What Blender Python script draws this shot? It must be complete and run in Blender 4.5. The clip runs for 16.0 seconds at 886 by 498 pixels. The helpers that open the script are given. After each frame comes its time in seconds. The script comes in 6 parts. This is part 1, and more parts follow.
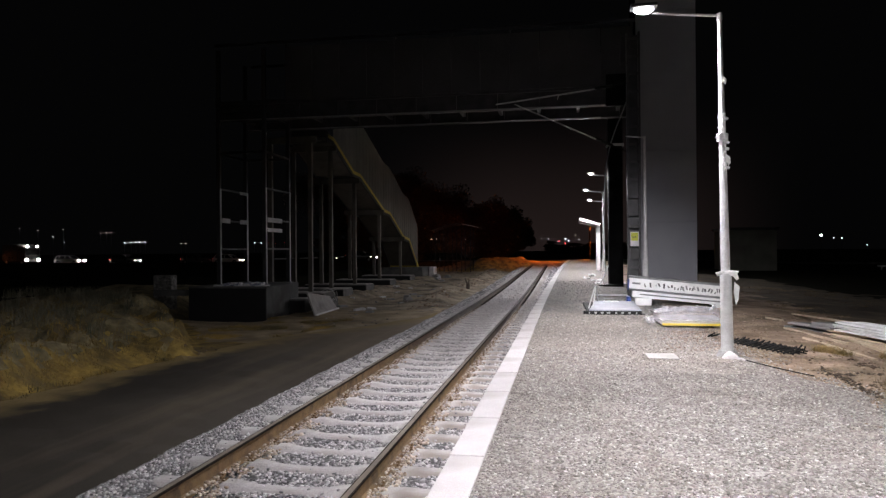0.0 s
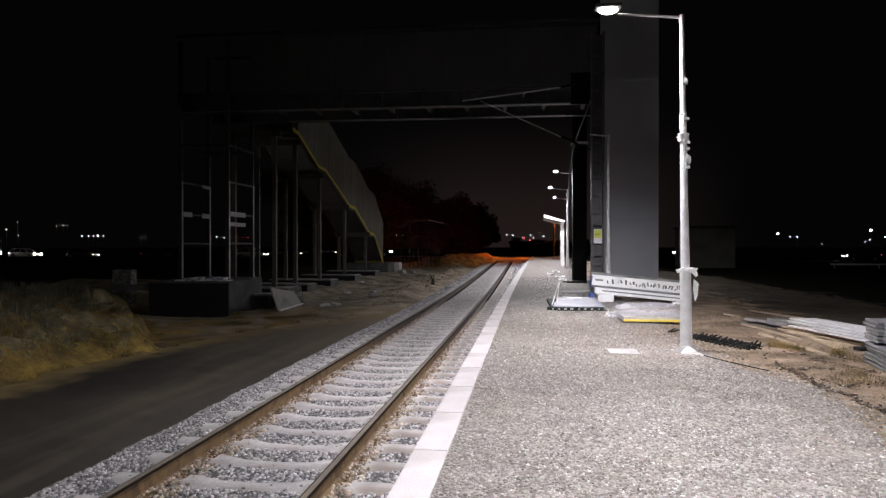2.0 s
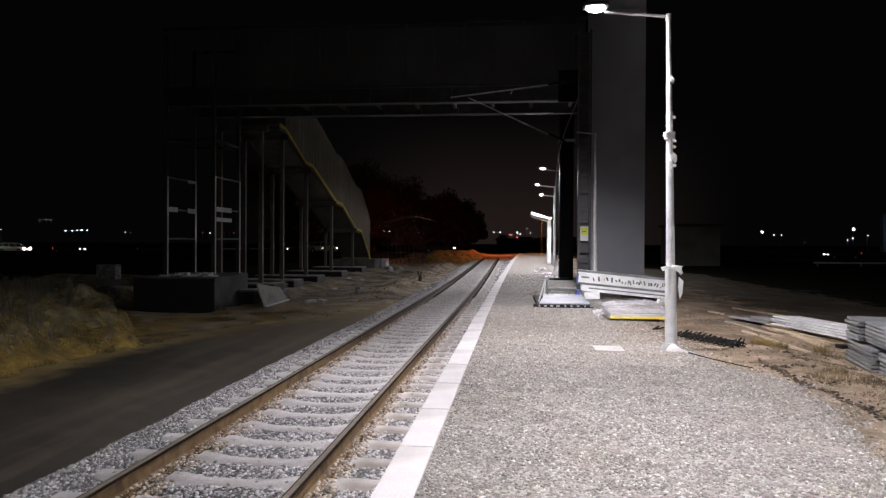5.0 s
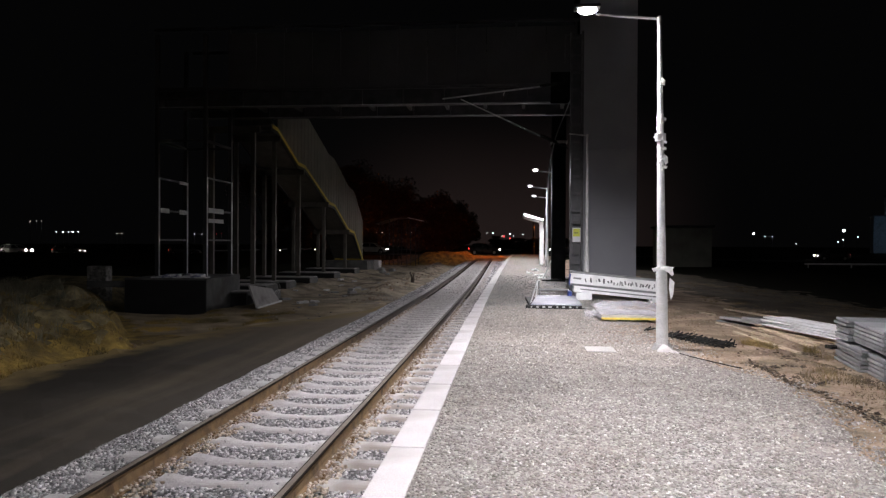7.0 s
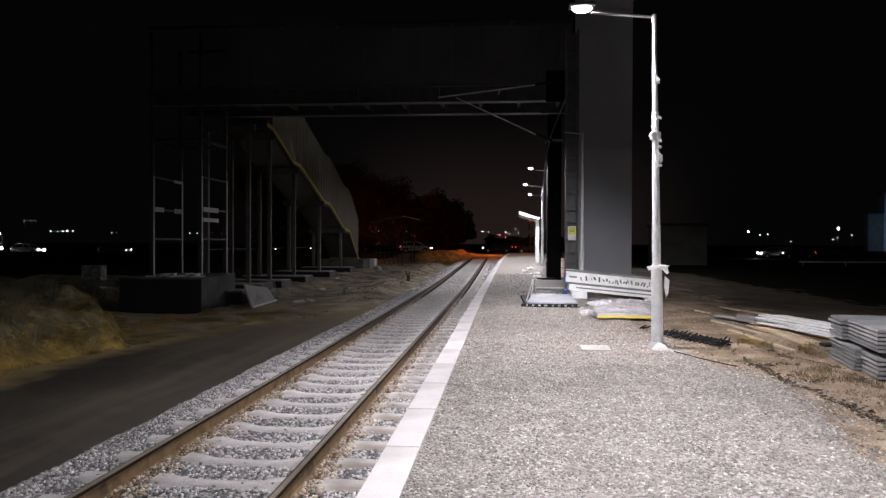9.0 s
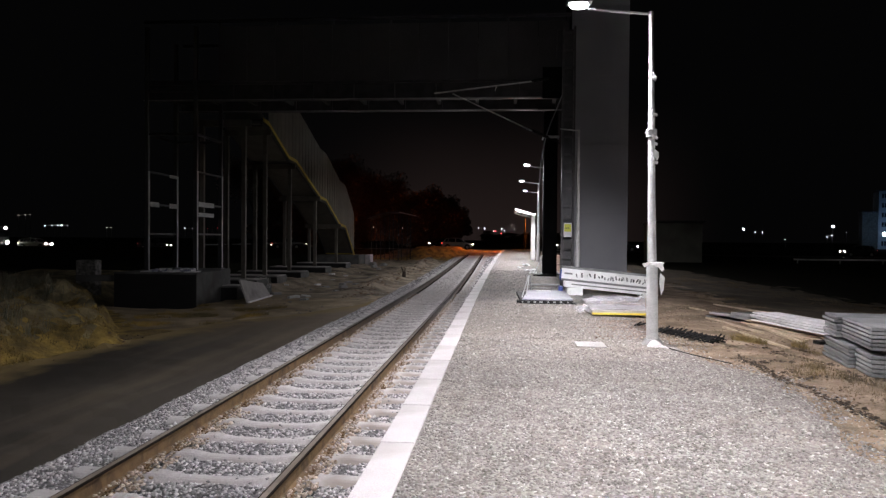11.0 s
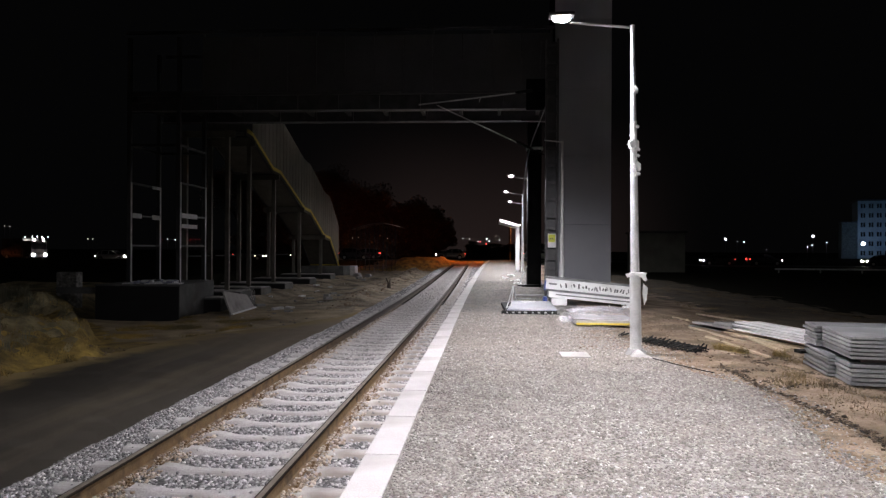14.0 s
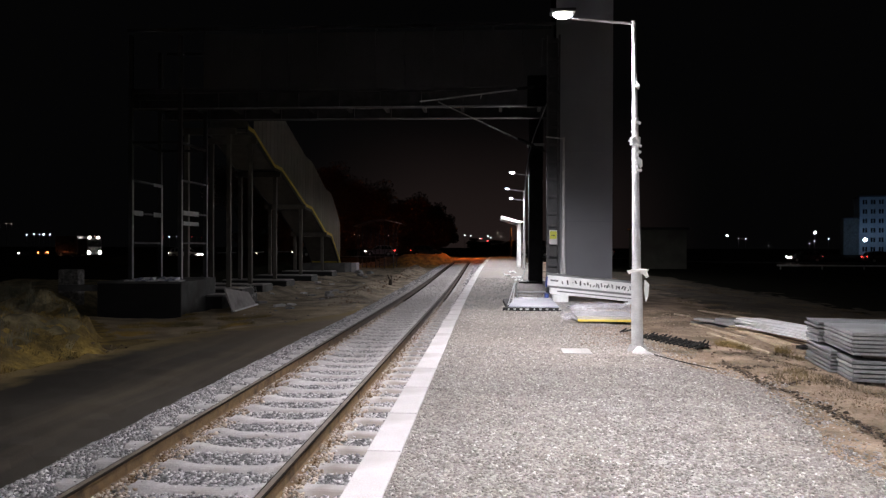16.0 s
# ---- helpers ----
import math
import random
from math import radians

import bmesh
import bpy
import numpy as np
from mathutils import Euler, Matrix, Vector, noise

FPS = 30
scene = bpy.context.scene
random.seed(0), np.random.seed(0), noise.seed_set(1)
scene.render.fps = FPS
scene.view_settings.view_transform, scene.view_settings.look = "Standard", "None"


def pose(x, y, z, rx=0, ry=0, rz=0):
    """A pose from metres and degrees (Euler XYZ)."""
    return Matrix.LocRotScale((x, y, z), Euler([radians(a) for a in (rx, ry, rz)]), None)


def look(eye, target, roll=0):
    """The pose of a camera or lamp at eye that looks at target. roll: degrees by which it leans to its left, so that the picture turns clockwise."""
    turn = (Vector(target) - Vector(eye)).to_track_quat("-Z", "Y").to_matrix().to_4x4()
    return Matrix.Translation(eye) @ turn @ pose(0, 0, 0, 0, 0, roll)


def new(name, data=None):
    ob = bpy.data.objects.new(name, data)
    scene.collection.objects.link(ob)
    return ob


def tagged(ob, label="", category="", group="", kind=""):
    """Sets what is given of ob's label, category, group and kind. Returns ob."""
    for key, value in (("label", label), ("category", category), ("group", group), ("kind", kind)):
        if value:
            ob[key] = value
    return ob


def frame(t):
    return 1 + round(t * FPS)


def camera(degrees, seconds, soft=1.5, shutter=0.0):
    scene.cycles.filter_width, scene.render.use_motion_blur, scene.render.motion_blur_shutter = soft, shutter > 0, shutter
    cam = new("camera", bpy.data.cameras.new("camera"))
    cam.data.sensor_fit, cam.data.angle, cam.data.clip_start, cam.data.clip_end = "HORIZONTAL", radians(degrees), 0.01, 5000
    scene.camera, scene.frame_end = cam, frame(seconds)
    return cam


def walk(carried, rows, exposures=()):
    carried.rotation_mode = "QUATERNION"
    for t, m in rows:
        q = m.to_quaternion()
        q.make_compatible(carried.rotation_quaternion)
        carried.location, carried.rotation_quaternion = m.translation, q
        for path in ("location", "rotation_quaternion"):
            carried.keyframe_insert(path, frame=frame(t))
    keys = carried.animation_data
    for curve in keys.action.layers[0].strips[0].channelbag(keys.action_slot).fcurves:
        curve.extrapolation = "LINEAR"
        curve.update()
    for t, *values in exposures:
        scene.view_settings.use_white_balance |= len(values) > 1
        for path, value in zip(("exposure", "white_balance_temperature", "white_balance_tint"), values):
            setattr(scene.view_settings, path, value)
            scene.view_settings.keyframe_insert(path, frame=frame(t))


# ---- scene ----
cam = camera(64.9, 16.0, 1.35)
PATH = [
    (0, (-0.038, 0.023, 1.521), (-0.383, 1.993, 1.526), -0.4),
    (0.5, (-0.044, -0.002, 1.521), (-0.356, 1.973, 1.519), -0.2),
    (1, (-0.026, -0.01, 1.526), (-0.306, 1.97, 1.524), -0.0),
    (1.5, (-0.028, 0.008, 1.522), (-0.293, 1.99, 1.518), -0.1),
    (2, (-0.033, 0.002, 1.518), (-0.28, 1.986, 1.511), -0.0),
    (2.5, (-0.034, -0.003, 1.517), (-0.276, 1.982, 1.501), 0.2),
    (3, (-0.037, 0.01, 1.519), (-0.267, 1.997, 1.502), 0.3),
    (3.5, (-0.032, -0.003, 1.522), (-0.249, 1.985, 1.506), 0.2),
    (4, (-0.033, 0.004, 1.52), (-0.253, 1.991, 1.506), 0.2),
    (6.5, (-0.019, -0.018, 1.522), (-0.208, 1.973, 1.5), 0.4),
    (7, (-0.015, -0.011, 1.519), (-0.205, 1.98, 1.506), 0.3),
    (7.5, (-0.012, -0.016, 1.52), (-0.202, 1.975, 1.507), 0.4),
    (8, (-0.013, -0.019, 1.518), (-0.195, 1.973, 1.511), 0.3),
    (8.5, (-0.011, -0.008, 1.524), (-0.185, 1.985, 1.51), 0.3),
    (9, (-0.008, -0.001, 1.521), (-0.186, 1.991, 1.504), 0.2),
    (11.5, (-0.008, 0.005, 1.521), (-0.17, 1.999, 1.492), 0.5),
    (12, (-0.012, -0.007, 1.52), (-0.168, 1.987, 1.498), 0.4),
    (12.5, (-0.008, -0.01, 1.522), (-0.161, 1.984, 1.514), 0.2),
    (13, (-0.011, -0.016, 1.524), (-0.157, 1.979, 1.521), 0.1),
    (13.5, (-0.001, -0.013, 1.522), (-0.139, 1.982, 1.524), 0.2),
    (14, (0.0, -0.014, 1.526), (-0.123, 1.982, 1.529), 0.3),
    (14.5, (-0.003, -0.023, 1.525), (-0.128, 1.973, 1.522), 0.4),
    (15, (-0.004, -0.019, 1.521), (-0.129, 1.977, 1.517), 0.5),
    (15.5, (-0.002, -0.01, 1.521), (-0.126, 1.987, 1.514), 0.4),
    (16, (-0.001, -0.015, 1.526), (-0.128, 1.981, 1.52), 0.2),
]
walk(cam, [(t, look(eye, target, roll)) for t, eye, target, roll in PATH])

# ---- night sky, exposure ----
world = bpy.data.worlds.new("night")
scene.world = world
world.use_nodes = True
world.node_tree.nodes["Background"].inputs["Color"].default_value = (1.0, 0.95, 0.85, 1)
world.node_tree.nodes["Background"].inputs["Strength"].default_value = 0.0022
scene.view_settings.exposure = 0.0

LAMP_POWER = 535.0       # each platform luminaire, downward optics
SIDE_POWER = 96.0        # each platform luminaire, optics along the platform
SODIUM_POWER = 1800.0     # street lamp at the level crossing; added lamps take a share
FLOOD_POWER = 620.0     # floodlight before the far building
COOL = (1.0, 0.957, 1.0)
SODIUM = (1.0, 0.205, 0.022)


def grade(y):
    """The line rises a little towards the level crossing."""
    k = min(max((y - 24.0) / 52.0, 0.0), 1.0)
    return 0.47 * k * k * (3 - 2 * k)


def bend(y):
    """Sideways shift of the track along its way."""
    return -0.00004 * max(0.0, y - 12.0) ** 2


def flare(y):
    """Sideways shift of the platform edge, which draws away from the track."""
    return 0.00030 * max(0.0, y - 12.0) ** 2


# ---- materials ----
def nodes_of(name):
    m = bpy.data.materials.new(name)
    m.use_nodes = True
    return m, m.node_tree.nodes, m.node_tree.links, m.node_tree.nodes["Principled BSDF"]


def surface(name, a, b, scale=6.0, fine=60.0, rough=0.7, metal=0.0, bump=0.2, stain=None, spread=0.0, depth=0.01, coat=0.0, spec=0.5):
    """Two-scale procedural surface: colours a and b by a broad noise, fine grain on top, a bump, and an optional stain colour."""
    m, n, l, p = nodes_of(name)
    tc = n.new("ShaderNodeTexCoord")
    big = n.new("ShaderNodeTexNoise")
    big.inputs["Scale"].default_value, big.inputs["Detail"].default_value = scale, 5
    fin = n.new("ShaderNodeTexNoise")
    fin.inputs["Scale"].default_value, fin.inputs["Detail"].default_value = fine, 4
    l.new(tc.outputs["Object"], big.inputs["Vector"])
    l.new(tc.outputs["Object"], fin.inputs["Vector"])
    ramp = n.new("ShaderNodeValToRGB")
    ramp.color_ramp.elements[0].position, ramp.color_ramp.elements[1].position = 0.36, 0.66
    ramp.color_ramp.elements[0].color, ramp.color_ramp.elements[1].color = (*a, 1), (*b, 1)
    l.new(big.outputs["Fac"], ramp.inputs["Fac"])
    out = ramp.outputs["Color"]
    mix = n.new("ShaderNodeMix")
    mix.data_type, mix.blend_type = "RGBA", "OVERLAY"
    mix.inputs["Factor"].default_value = 0.45
    l.new(out, mix.inputs["A"])
    l.new(fin.outputs["Fac"], mix.inputs["B"])
    out = mix.outputs["Result"]
    if stain:
        st = n.new("ShaderNodeTexNoise")
        st.inputs["Scale"].default_value, st.inputs["Detail"].default_value = scale * 0.45, 8
        l.new(tc.outputs["Object"], st.inputs["Vector"])
        r2 = n.new("ShaderNodeValToRGB")
        r2.color_ramp.elements[0].position, r2.color_ramp.elements[1].position = 0.52, 0.68
        l.new(st.outputs["Fac"], r2.inputs["Fac"])
        m2 = n.new("ShaderNodeMix")
        m2.data_type = "RGBA"
        l.new(r2.outputs["Color"], m2.inputs["Factor"])
        l.new(out, m2.inputs["A"])
        m2.inputs["B"].default_value = (*stain, 1)
        out = m2.outputs["Result"]
    if spread:
        info = n.new("ShaderNodeObjectInfo")
        hsv = n.new("ShaderNodeHueSaturation")
        mr = n.new("ShaderNodeMapRange")
        mr.inputs["To Min"].default_value, mr.inputs["To Max"].default_value = 1 - spread, 1 + spread
        l.new(info.outputs["Random"], mr.inputs["Value"])
        l.new(mr.outputs["Result"], hsv.inputs["Value"])
        l.new(out, hsv.inputs["Color"])
        out = hsv.outputs["Color"]
    l.new(out, p.inputs["Base Color"])
    rr = n.new("ShaderNodeMapRange")
    rr.inputs["To Min"].default_value, rr.inputs["To Max"].default_value = max(rough - 0.15, 0.05), min(rough + 0.15, 1)
    l.new(big.outputs["Fac"], rr.inputs["Value"])
    l.new(rr.outputs["Result"], p.inputs["Roughness"])
    p.inputs["Metallic"].default_value = metal
    p.inputs["Coat Weight"].default_value = coat
    p.inputs["Specular IOR Level"].default_value = spec
    bp = n.new("ShaderNodeBump")
    bp.inputs["Strength"].default_value, bp.inputs["Distance"].default_value = bump, depth
    l.new(fin.outputs["Fac"], bp.inputs["Height"])
    l.new(bp.outputs["Normal"], p.inputs["Normal"])
    return m


def stone_mix(name, dark, light, warm, rough=0.85, at=0.82):
    """Loose stones: each joined island takes its own grey."""
    m, n, l, p = nodes_of(name)
    g = n.new("ShaderNodeNewGeometry")
    ramp = n.new("ShaderNodeValToRGB")
    e = ramp.color_ramp.elements
    e[0].color, e[1].color = (*dark, 1), (*light, 1)
    mid = e.new(at)
    mid.color = (*warm, 1)
    l.new(g.outputs["Random Per Island"], ramp.inputs["Fac"])
    tc = n.new("ShaderNodeTexCoord")
    fin = n.new("ShaderNodeTexNoise")
    fin.inputs["Scale"].default_value, fin.inputs["Detail"].default_value = 90, 3
    l.new(tc.outputs["Object"], fin.inputs["Vector"])
    mix = n.new("ShaderNodeMix")
    mix.data_type, mix.blend_type = "RGBA", "OVERLAY"
    mix.inputs["Factor"].default_value = 0.5
    l.new(ramp.outputs["Color"], mix.inputs["A"])
    l.new(fin.outputs["Fac"], mix.inputs["B"])
    l.new(mix.outputs["Result"], p.inputs["Base Color"])
    p.inputs["Roughness"].default_value = rough
    return m


def gravel_bed(name, dark, light, size, patch, bump=1.0, depth=0.02):
    """Packed gravel: cells of stone size, tinted cell by cell, with broad patches of fines."""
    m, n, l, p = nodes_of(name)
    tc = n.new("ShaderNodeTexCoord")
    v = n.new("ShaderNodeTexVoronoi")
    v.inputs["Scale"].default_value = 1 / size
    l.new(tc.outputs["Object"], v.inputs["Vector"])
    bw = n.new("ShaderNodeRGBToBW")
    l.new(v.outputs["Color"], bw.inputs["Color"])
    ramp = n.new("ShaderNodeValToRGB")
    ramp.color_ramp.elements[0].position, ramp.color_ramp.elements[1].position = 0.15, 0.85
    ramp.color_ramp.elements[0].color, ramp.color_ramp.elements[1].color = (*dark, 1), (*light, 1)
    l.new(bw.outputs["Val"], ramp.inputs["Fac"])
    big = n.new("ShaderNodeTexNoise")
    big.inputs["Scale"].default_value, big.inputs["Detail"].default_value = 0.55, 6
    l.new(tc.outputs["Object"], big.inputs["Vector"])
    r2 = n.new("ShaderNodeValToRGB")
    r2.color_ramp.elements[0].position, r2.color_ramp.elements[1].position = 0.42, 0.72
    l.new(big.outputs["Fac"], r2.inputs["Fac"])
    mul = n.new("ShaderNodeMath")
    mul.operation = "MULTIPLY"
    mul.inputs[1].default_value = 0.6
    l.new(r2.outputs["Color"], mul.inputs[0])
    mix = n.new("ShaderNodeMix")
    mix.data_type = "RGBA"
    l.new(mul.outputs[0], mix.inputs["Factor"])
    l.new(ramp.outputs["Color"], mix.inputs["A"])
    mix.inputs["B"].default_value = (*patch, 1)
    l.new(mix.outputs["Result"], p.inputs["Base Color"])
    p.inputs["Roughness"].default_value = 0.9
    bp = n.new("ShaderNodeBump")
    bp.invert = True
    bp.inputs["Strength"].default_value, bp.inputs["Distance"].default_value = bump, depth
    l.new(v.outputs["Distance"], bp.inputs["Height"])
    l.new(bp.outputs["Normal"], p.inputs["Normal"])
    return m


def glow(name, colour, strength):
    m, n, l, p = nodes_of(name)
    p.inputs["Base Color"].default_value = (*colour, 1)
    p.inputs["Emission Color"].default_value = (*colour, 1)
    p.inputs["Emission Strength"].default_value = strength
    return m


def clear(name, colour, rough=0.05, alpha=0.25):
    m, n, l, p = nodes_of(name)
    p.inputs["Base Color"].default_value = (*colour, 1)
    p.inputs["Roughness"].default_value = rough
    p.inputs["Alpha"].default_value = alpha
    return m


def soil_light_along(m, colour, y0, y1):
    """Turns a surface towards another colour between two distances along the line: soil on the lane, painted light on
    the track.
    """
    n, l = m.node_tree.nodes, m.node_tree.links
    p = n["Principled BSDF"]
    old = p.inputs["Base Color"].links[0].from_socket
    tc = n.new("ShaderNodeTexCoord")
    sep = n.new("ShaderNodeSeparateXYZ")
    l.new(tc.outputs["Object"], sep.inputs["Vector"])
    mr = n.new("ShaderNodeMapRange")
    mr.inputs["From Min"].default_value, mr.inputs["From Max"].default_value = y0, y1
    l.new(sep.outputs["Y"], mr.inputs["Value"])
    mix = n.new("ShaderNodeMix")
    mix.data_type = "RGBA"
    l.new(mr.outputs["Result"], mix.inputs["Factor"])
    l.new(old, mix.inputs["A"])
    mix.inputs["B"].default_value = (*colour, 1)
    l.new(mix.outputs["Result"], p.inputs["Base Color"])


def streaked(m, colour, across, along, lo, hi):
    """Lays tyre-borne streaks of another colour along the way."""
    n, l = m.node_tree.nodes, m.node_tree.links
    p = n["Principled BSDF"]
    old = p.inputs["Base Color"].links[0].from_socket
    tc = n.new("ShaderNodeTexCoord")
    mp = n.new("ShaderNodeMapping")
    mp.inputs["Scale"].default_value = (across, along, 1)
    l.new(tc.outputs["Object"], mp.inputs["Vector"])
    no = n.new("ShaderNodeTexNoise")
    no.inputs["Scale"].default_value, no.inputs["Detail"].default_value = 1.0, 6
    l.new(mp.outputs["Vector"], no.inputs["Vector"])
    mr = n.new("ShaderNodeMapRange")
    mr.inputs["From Min"].default_value, mr.inputs["From Max"].default_value = lo, hi
    l.new(no.outputs["Fac"], mr.inputs["Value"])
    mix = n.new("ShaderNodeMix")
    mix.data_type = "RGBA"
    l.new(mr.outputs["Result"], mix.inputs["Factor"])
    l.new(old, mix.inputs["A"])
    mix.inputs["B"].default_value = (*colour, 1)
    l.new(mix.outputs["Result"], p.inputs["Base Color"])


def rimmed(m, colour):
    """Lets soil creep over a surface in patches towards its rim."""
    n, l = m.node_tree.nodes, m.node_tree.links
    p = n["Principled BSDF"]
    old = p.inputs["Base Color"].links[0].from_socket
    at, tc, no = n.new("ShaderNodeAttribute"), n.new("ShaderNodeTexCoord"), n.new("ShaderNodeTexNoise")
    at.attribute_name = "rim"
    no.inputs["Scale"].default_value, no.inputs["Detail"].default_value = 1.6, 8
    l.new(tc.outputs["Object"], no.inputs["Vector"])
    add, mr, mix = n.new("ShaderNodeMath"), n.new("ShaderNodeMapRange"), n.new("ShaderNodeMix")
    l.new(at.outputs["Fac"], add.inputs[0])
    l.new(no.outputs["Fac"], add.inputs[1])
    mr.inputs["From Min"].default_value, mr.inputs["From Max"].default_value = 0.75, 1.25
    l.new(add.outputs[0], mr.inputs["Value"])
    mix.data_type = "RGBA"
    l.new(mr.outputs["Result"], mix.inputs["Factor"])
    l.new(old, mix.inputs["A"])
    mix.inputs["B"].default_value = (*colour, 1)
    l.new(mix.outputs["Result"], p.inputs["Base Color"])


M = {}
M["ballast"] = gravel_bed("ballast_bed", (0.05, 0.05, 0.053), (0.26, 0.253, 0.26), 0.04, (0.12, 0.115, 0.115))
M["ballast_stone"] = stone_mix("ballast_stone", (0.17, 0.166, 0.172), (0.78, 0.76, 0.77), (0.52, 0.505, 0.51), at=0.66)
M["inner_bed"] = gravel_bed("inner_ballast_bed", (0.03, 0.03, 0.033), (0.20, 0.195, 0.20), 0.04, (0.12, 0.115, 0.115))
M["inner_stone"] = stone_mix("inner_ballast_stone", (0.12, 0.117, 0.122), (0.76, 0.74, 0.75), (0.47, 0.455, 0.46), at=0.66)
# Far track bed made paler: brightness put into colour, not lamps.
soil_light_along(M["inner_bed"], (0.30, 0.29, 0.285), 10.0, 22.0)
soil_light_along(M["inner_stone"], (0.44, 0.425, 0.415), 10.0, 22.0)
M["rust_stone"] = stone_mix("rust_stained_stone", (0.24, 0.18, 0.135), (0.74, 0.66, 0.58), (0.50, 0.42, 0.345), at=0.6)
M["gravel"] = gravel_bed("platform_gravel", (0.12, 0.11, 0.102), (0.38, 0.355, 0.33), 0.026, (0.33, 0.28, 0.235))
M["gravel_stone"] = stone_mix("platform_stone", (0.17, 0.158, 0.148), (0.60, 0.575, 0.55), (0.36, 0.332, 0.305), at=0.88)
M["gravel_fine"] = stone_mix("platform_fine_stone", (0.19, 0.175, 0.162), (0.66, 0.63, 0.60), (0.38, 0.34, 0.305), at=0.84)
M["gravel_grey"] = stone_mix("platform_grey_stone", (0.17, 0.166, 0.162), (0.36, 0.352, 0.345), (0.27, 0.263, 0.257))
M["soil"] = surface("sandy_soil", (0.185, 0.132, 0.090), (0.39, 0.292, 0.210), 1.7, 24, 0.95, bump=1.0, stain=(0.105, 0.078, 0.045), depth=0.05)
M["clod"] = stone_mix("soil_clod", (0.12, 0.084, 0.056), (0.42, 0.33, 0.25), (0.28, 0.208, 0.145))
M["gravel_soil"] = stone_mix("soil_stained_stone", (0.20, 0.15, 0.115), (0.52, 0.44, 0.37), (0.36, 0.285, 0.23))
M["dark_clod"] = stone_mix("dark_soil_clod", (0.035, 0.025, 0.017), (0.20, 0.145, 0.10), (0.10, 0.072, 0.048))
M["dirt"] = surface("grey_brown_dirt", (0.31, 0.245, 0.155), (0.55, 0.44, 0.29), 1.1, 16, 0.95, bump=1.0, stain=(0.23, 0.18, 0.115), depth=0.04)
M["far_dirt"] = surface("grey_trodden_dirt", (0.21, 0.175, 0.125), (0.45, 0.38, 0.285), 1.3, 12, 0.95, bump=1.0, stain=(0.085, 0.07, 0.05), depth=0.10)
M["old_concrete"] = surface("dark_weathered_concrete", (0.085, 0.087, 0.088), (0.155, 0.155, 0.15), 2.0, 40, 0.9, bump=0.35, stain=(0.08, 0.078, 0.072))
M["field"] = surface("unlit_field_grass", (0.007, 0.007, 0.004), (0.016, 0.015, 0.008), 0.8, 18, 0.95, bump=0.8, depth=0.05, spec=0.1)
M["bank"] = surface("grassy_bank_soil", (0.16, 0.115, 0.042), (0.54, 0.375, 0.10), 2.2, 12, 0.95, bump=1.0, stain=(0.21, 0.16, 0.075), depth=0.07)
M["weedy"] = surface("grey_green_weedy_soil", (0.15, 0.132, 0.078), (0.42, 0.345, 0.19), 2.6, 14, 0.95, bump=1.0, stain=(0.20, 0.155, 0.08), depth=0.05)
M["grey_weed"] = surface("grey_green_weed", (0.16, 0.16, 0.11), (0.32, 0.29, 0.20), 2, 20, 0.9)
M["rough_grass"] = surface("dim_rough_grass", (0.055, 0.044, 0.03), (0.12, 0.095, 0.065), 0.9, 14, 0.95, bump=1.0, stain=(0.17, 0.13, 0.09), depth=0.05)
M["front_black"] = surface("black_front_plate", (0.010, 0.010, 0.011), (0.018, 0.018, 0.019), 2, 50, 0.7, bump=0.2)
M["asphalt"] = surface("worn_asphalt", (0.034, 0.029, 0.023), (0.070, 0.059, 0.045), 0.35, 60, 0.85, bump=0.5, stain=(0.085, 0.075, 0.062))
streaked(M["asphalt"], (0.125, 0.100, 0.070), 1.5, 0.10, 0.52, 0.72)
soil_light_along(M["asphalt"], (0.33, 0.258, 0.178), 14.0, 24.0)
rimmed(M["asphalt"], (0.34, 0.255, 0.115))
M["road"] = surface("road_asphalt", (0.04, 0.04, 0.04), (0.07, 0.068, 0.065), 0.4, 50, 0.8)
M["edge"] = surface("white_edge_concrete", (0.51, 0.49, 0.495), (0.60, 0.58, 0.585), 2.2, 90, 0.8, bump=0.15, spread=0.06, stain=(0.43, 0.41, 0.405))
M["concrete"] = surface("grey_concrete", (0.26, 0.26, 0.26), (0.38, 0.375, 0.37), 2.0, 50, 0.85, bump=0.3, stain=(0.2, 0.195, 0.19))
M["mottled"] = surface("mottled_old_masonry", (0.10, 0.10, 0.095), (0.36, 0.35, 0.33), 9, 30, 0.9, bump=0.6, stain=(0.14, 0.135, 0.125), depth=0.03)
M["sleeper"] = surface("pale_sleeper_concrete", (0.46, 0.44, 0.44), (0.62, 0.60, 0.60), 3.0, 60, 0.85, bump=0.25, spread=0.10, stain=(0.36, 0.32, 0.29))
M["slab"] = surface("pale_slab_concrete", (0.36, 0.345, 0.34), (0.45, 0.43, 0.425), 3.0, 60, 0.85, bump=0.25, stain=(0.26, 0.245, 0.24))
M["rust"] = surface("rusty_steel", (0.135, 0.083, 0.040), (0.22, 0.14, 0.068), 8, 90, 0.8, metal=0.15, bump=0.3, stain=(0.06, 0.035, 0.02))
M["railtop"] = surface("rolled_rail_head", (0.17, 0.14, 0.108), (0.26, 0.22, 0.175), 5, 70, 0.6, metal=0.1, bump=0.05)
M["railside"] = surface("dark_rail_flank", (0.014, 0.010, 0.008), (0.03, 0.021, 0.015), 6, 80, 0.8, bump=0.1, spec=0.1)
# Far rails painted darker, standing in for weaker lamp light there.
soil_light_along(M["rust"], (0.045, 0.028, 0.018), 11.0, 19.0)
